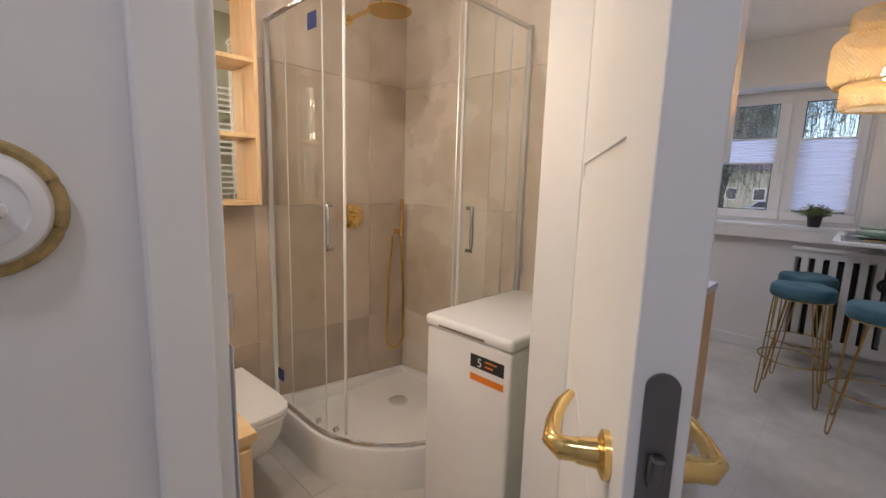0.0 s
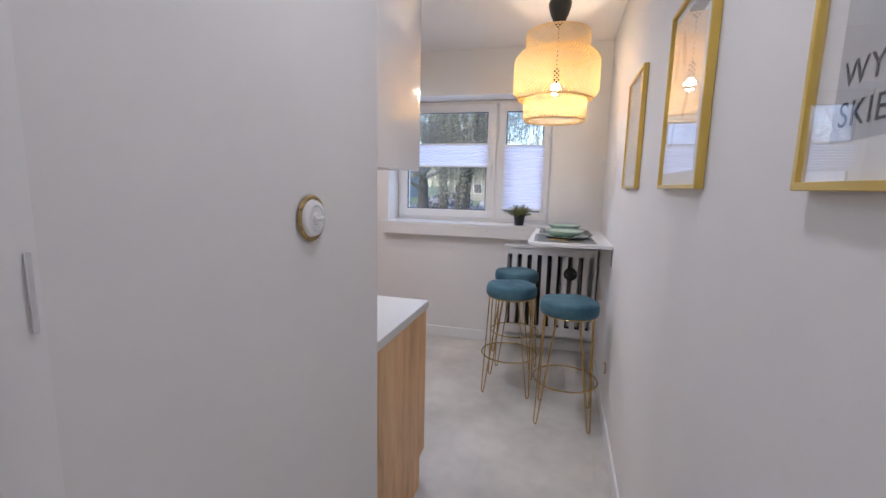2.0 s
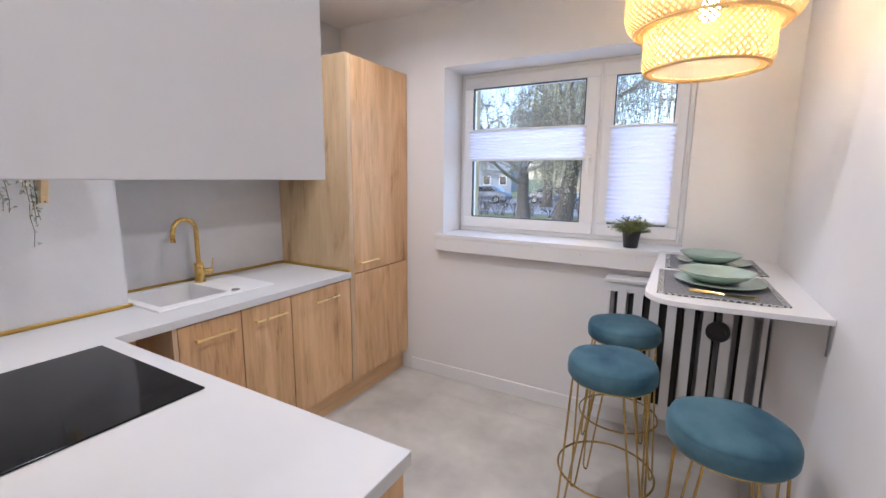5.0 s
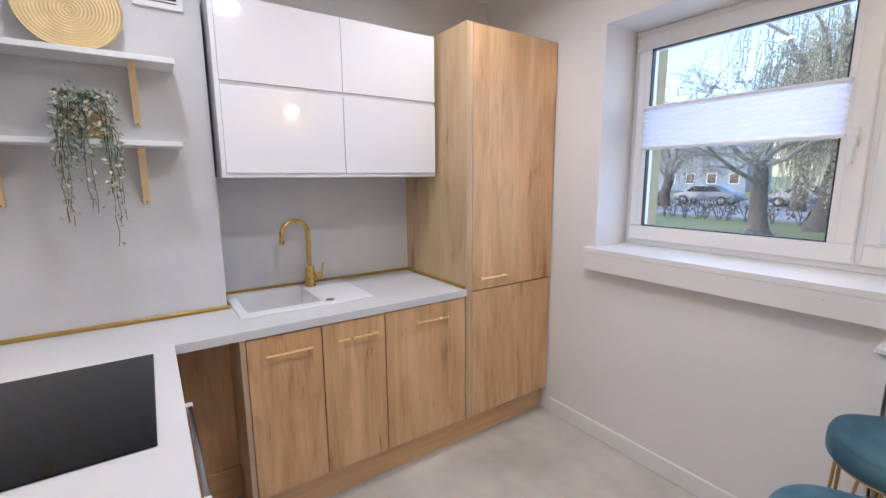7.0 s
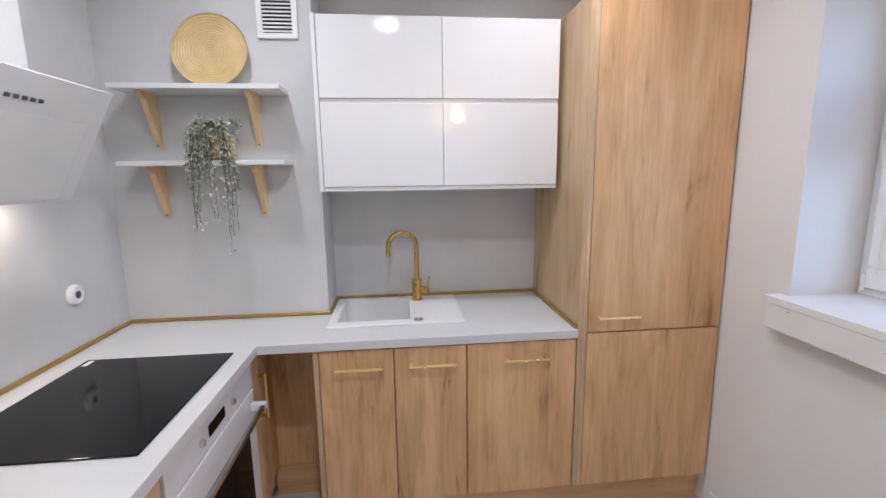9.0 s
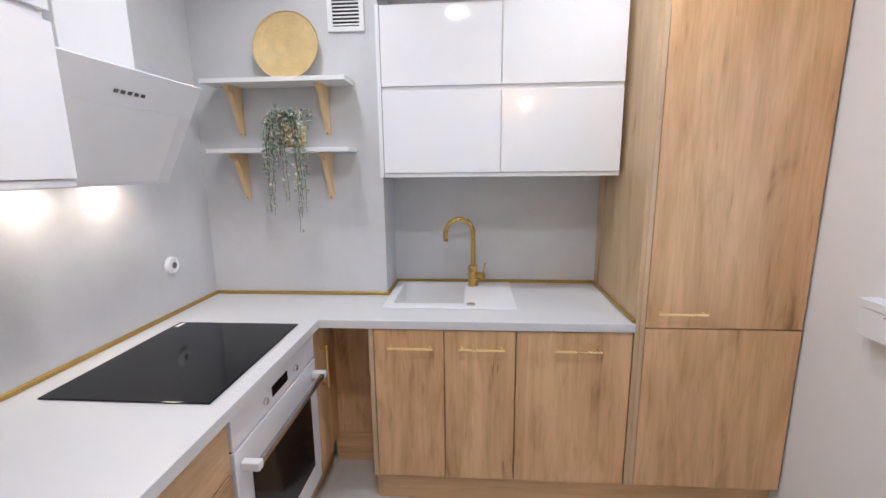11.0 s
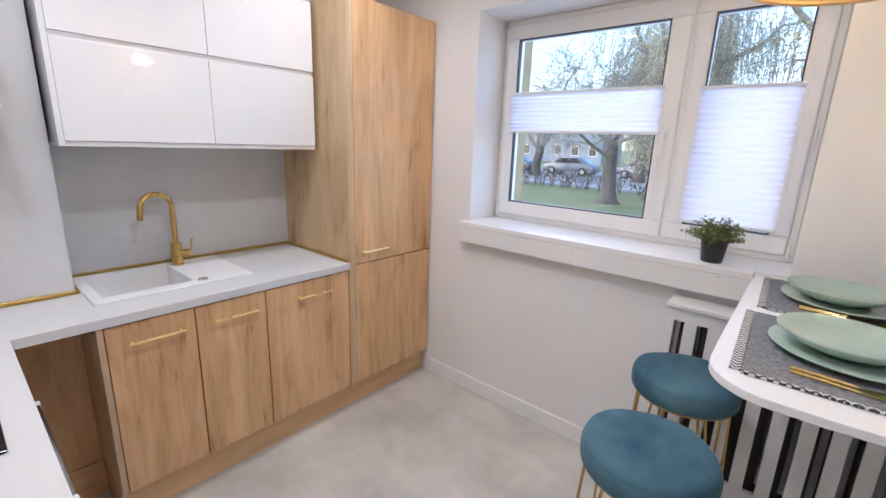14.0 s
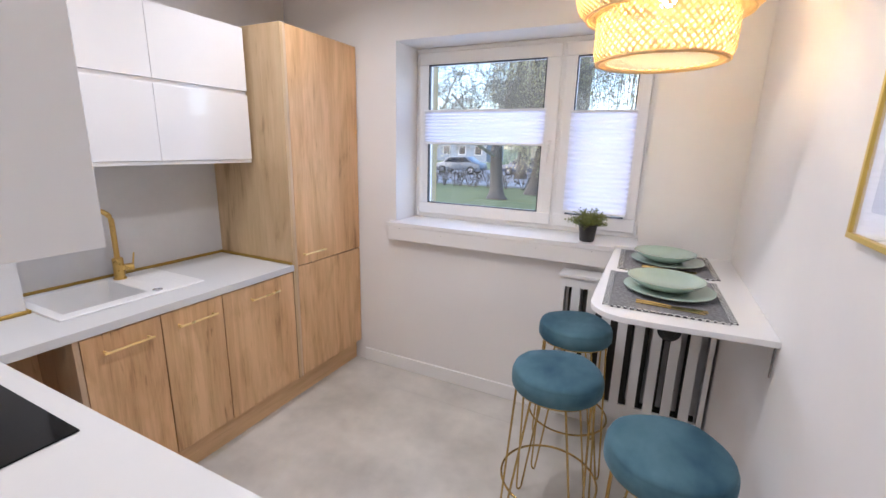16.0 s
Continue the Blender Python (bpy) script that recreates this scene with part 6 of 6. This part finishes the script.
def bare_tree(at, h, seed, label):
    """A flared trunk that forks low into limbs, boughs and fine bare twigs."""
    rg = random.Random(seed)
    t = thing("bare_tree", at, label, "tree", "trees outside the window")
    o = Vector(at)
    flare = [(0.58, -0.1), (0.40, 0.12), (0.31, 0.40), (0.27, 0.9), (0.26, 1.5), (0.25, 2.1), (0.18, 2.6)]
    part("trunk", tube([o + Vector((-0.05 * z + rg.uniform(-0.03, 0.03), 0, z)) for r, z in flare], [r for r, z in flare], 14), M_BARK, t, "rough grey trunk flaring at the foot", True)
    limbs, twigs = bmesh.new(), bmesh.new()

    def grow(p, d, lng, rad, level):
        line, radii = [p], [rad]
        for k in range(4):
            d = (d + Vector((rg.uniform(-0.38, 0.38), rg.uniform(-0.38, 0.38), rg.uniform(-0.22, 0.20)))).normalized()
            line.append(line[-1] + d * lng / 4)
            radii.append(rad * (1 - 0.15 * (k + 1)))
        tube(line, radii, 6 if level < 2 else 3, limbs if level < 2 else twigs)
        if level < 4:
            for k in range((5, 6, 6, 5)[level]):
                j = rg.randint(1, 4) if level else rg.randint(2, 4)
                side = Vector((rg.uniform(-1, 1), rg.uniform(-1, 1), rg.uniform(-0.45, 0.7)))
                grow(line[j], (d * 0.55 + side).normalized(), lng * rg.uniform(0.45, 0.72), max(radii[j] * 0.55, 0.008), level + 1)

    for i in range(5):
        a = 2 * math.pi * i / 5 + rg.uniform(-0.3, 0.3)
        z = rg.uniform(1.7, 2.6)
        grow(o + Vector((-0.05 * z, 0, z)), Vector((math.cos(a), math.sin(a), rg.uniform(0.35, 1.1))).normalized(), h * 0.36, 0.095, 0)
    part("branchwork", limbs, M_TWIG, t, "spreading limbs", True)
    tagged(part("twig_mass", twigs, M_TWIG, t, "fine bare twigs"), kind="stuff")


bare_tree((-6.3, 20.6, GZ), 8.5, 4, "old bare tree with thick flared trunk on the lawn")
hanging_tree((-5.3, 23.5, GZ), 11.0, 4.0, 12, 58, 3, M_WILLOW, "willow with hanging pale green twigs", (0.6, 0), 0.35)
hanging_tree((0.5, 24.0, GZ), 12.0, 5.5, 10, 24, 5, M_WILLOW, "willow with hanging yellow-green twigs", (0.3, 0), 0.45)
hanging_tree((-16.5, 33.0, GZ), 9.0, 5.0, 9, 22, 9, M_WILLOW, "thin willow with sparse hanging twigs", (0.3, 0), 0.6)
hanging_tree((-9.2, 34.0, GZ), 10.0, 5.0, 10, 30, 17, M_WILLOW, "willow with dense hanging twigs across the road", (0.2, 0), 0.2)
hanging_tree((6.5, 30.0, GZ), 12.0, 5.5, 9, 24, 11, M_WILLOW, "willow with hanging yellow-green twigs", (0, 0), 0.3)
hanging_tree((-24.0, 36.0, GZ), 11.0, 5.0, 9, 12, 13, M_WILLOW, "thin willow with sparse hanging twigs", (0, 0), 0.6)

rg = random.Random(21)
bm, bm2 = bmesh.new(), bmesh.new()
for i in range(90):
    x = -34 + i * 0.52 + rg.uniform(-0.15, 0.15)
    if rg.random() < 0.12:
        continue
    for s in range(6):
        d = Vector((rg.uniform(-0.45, 0.45), rg.uniform(-0.3, 0.3), rg.uniform(0.65, 1.1)))
        b0 = Vector((x, 25.2 + rg.uniform(-0.2, 0.2), GZ))
        tube([b0, b0 + d * 0.5 + Vector((rg.uniform(-0.1, 0.1), 0, 0)), b0 + d], 0.02, 3, bm)
sp2 = [(-34 + rg.random() * 47, 25.2 + rg.uniform(-0.45, 0.45), GZ + 0.25 + rg.random() * 0.75) for _ in range(2600)]
hd = thing("hedge", (-10, 25.2, GZ), "low half-bare clipped hedge along the footpath", "hedge")
tagged(part("stem_tangle", bm, M_BARK, hd), kind="stuff")
tagged(part("twig_mass", leaves(rg, sp2, 0.14, fold=0.1), M_HEDGE, hd), kind="stuff")


def car(x, y, mat, label, s=1.0):
    c = thing("car", (x, y, GZ + 0.02), label, "car", "parked cars")
    z = GZ + 0.02
    prof = [(-2.1, 0.28), (-2.15, 0.62), (-1.95, 0.82), (-1.35, 0.92), (-0.75, 1.38), (0.85, 1.42), (1.5, 0.98), (2.05, 0.88), (2.15, 0.55), (2.1, 0.28)]
    part("body", prism([(x + a, z + b * s) for a, b in prof], y - 0.85, y + 0.85, "y", 0.06), mat, c, "", True)
    part("side_window", prism([(x - 1.15, z + 0.94 * s), (x - 0.70, z + 1.31 * s), (x + 0.80, z + 1.34 * s), (x + 1.25, z + 0.98 * s)], y - 0.857, y - 0.845, "y"), M_FARWIN, c, "dark side windows")
    for wx in (-1.3, 1.3):
        for wy in (-0.80, 0.80):
            wh = part("wheel", lathe([(0.0, -0.11), (0.30, -0.11), (0.33, -0.08), (0.33, 0.08), (0.30, 0.11), (0.0, 0.11)], (x + wx, y + wy, z + 0.33), 20, "y"), M_BLACK, c, "", True)
            part("rim", lathe([(0.0, -0.118), (0.19, -0.118), (0.19, -0.1105)], (x + wx, y + wy, z + 0.33), 16, "y"), M_CHROME, wh)


car(-15.2, 36.5, M_CARS, "silver parked car beyond the hedge")
car(-9.8, 38.0, M_CARB, "dark blue parked car beyond the hedge")
car(-20.5, 36.0, M_CARB, "dark blue parked car beyond the hedge")
car(-4.5, 37.0, M_CARW, "white parked car beyond the hedge")
car(0.8, 37.5, M_CARB, "dark blue parked car beyond the hedge")


def far_house(x0, x1, y, h, mat, label):
    b = thing("house", ((x0 + x1) / 2, y, GZ), label, "house", "houses across the road")
    part("wall", box(x0, x1, y, y + 8, GZ, GZ + h), mat, b)
    part("roof", prism([(y - 0.4, GZ + h), (y + 8.4, GZ + h), (y + 4, GZ + h + 2.2)], x0 - 0.4, x1 + 0.4, "x"), M_CARR if mat is M_FARWALL else M_ROAD, b)
    n = max(2, int((x1 - x0) / 2.6))
    for i in range(n):
        for k in range(max(1, int(h / 2.9))):
            wx = x0 + (i + 0.5) * (x1 - x0) / n
            wz = GZ + 1.0 + k * 2.9
            wd = part("window", box(wx - 0.62, wx + 0.62, y - 0.03, y + 0.02, wz, wz + 1.45), M_TRIM, b)
            part("pane", box(wx - 0.52, wx + 0.52, y - 0.05, y - 0.031, wz + 0.1, wz + 1.35), M_FARWIN, wd)


far_house(-16, -2, 62, 4.4, M_FARWALL, "ochre rendered house across the road")
far_house(-46, -24, 66, 5.0, M_FARGREY, "pale grey block across the road")
far_house(4, 30, 60, 9.0, M_FARGREY, "pale grey block across the road")

# ---- tiles ----
def shared(name, me, parent, loc):
    ob = new(name, me)
    ob.parent = parent
    ob.location = loc
    return ob


def slab_mesh(name, sx, sy, sz, mat, bev=0.0012):
    bm = box(-sx / 2, sx / 2, -sy / 2, sy / 2, -sz / 2, sz / 2, bev, 1)
    me = bpy.data.meshes.new(name)
    bm.to_mesh(me)
    bm.free()
    me.materials.append(mat)
    return me


def pave(parent, axis, a0, a1, b0, b1, pa, pb, oa, ob_, level, thick, gap, mat, name="tile"):
    """Fill a rectangle with tiles laid on a grid; edge tiles are cut to size."""
    cache = {}

    def cuts(lo, hi, p, o):
        ks = [lo]
        v = o + math.ceil((lo - o) / p + 1e-6) * p
        while v < hi - 1e-6:
            if v - ks[-1] > 0.02:
                ks.append(v)
            v += p
        ks.append(hi)
        return list(zip(ks, ks[1:]))

    for u0, u1 in cuts(a0, a1, pa, oa):
        for w0, w1 in cuts(b0, b1, pb, ob_):
            su, sw = round(u1 - u0 - gap, 4), round(w1 - w0 - gap, 4)
            if su < 0.01 or sw < 0.01:
                continue
            if (su, sw) not in cache:
                dims = {"z": (su, sw, thick), "x": (thick, su, sw), "y": (su, thick, sw)}[axis]
                cache[su, sw] = slab_mesh(name, *dims, mat, 0.0004 if axis == "z" else 0.0012)
            cu, cw = (u0 + u1) / 2, (w0 + w1) / 2
            loc = {"z": (cu, cw, level), "x": (level, cu, cw), "y": (cu, level, cw)}[axis]
            shared(name, cache[su, sw], parent, loc)


pave(floor, "z", XC, XR, -1.5, YH, 0.6, 1.2, -0.25, -0.3, -0.0025, 0.005, 0.0003, M_FLOOR)
pave(floor, "z", -2.15, XR, YH, YW, 0.6, 1.2, -0.25, -0.3, -0.0025, 0.005, 0.0003, M_FLOOR)
pave(bpy.data.objects["bathroom_floor"], "z", XT, XB, BY, YB, 0.6, 0.6, -1.55, 0.4, -0.0015, 0.005, 0.002, M_FLOOR)
pave(wt, "x", BY, YB, 0.0, ZC, 0.70, 0.71, 1.035, 0.527, XT - 0.0055, 0.010, 0.0016, M_TILEB)
pave(wn2, "y", XT, XB - 0.005, 0.0, ZC, 0.70, 0.71, -1.45, 0.527, YB - 0.0055, 0.010, 0.0012, M_TILEW)
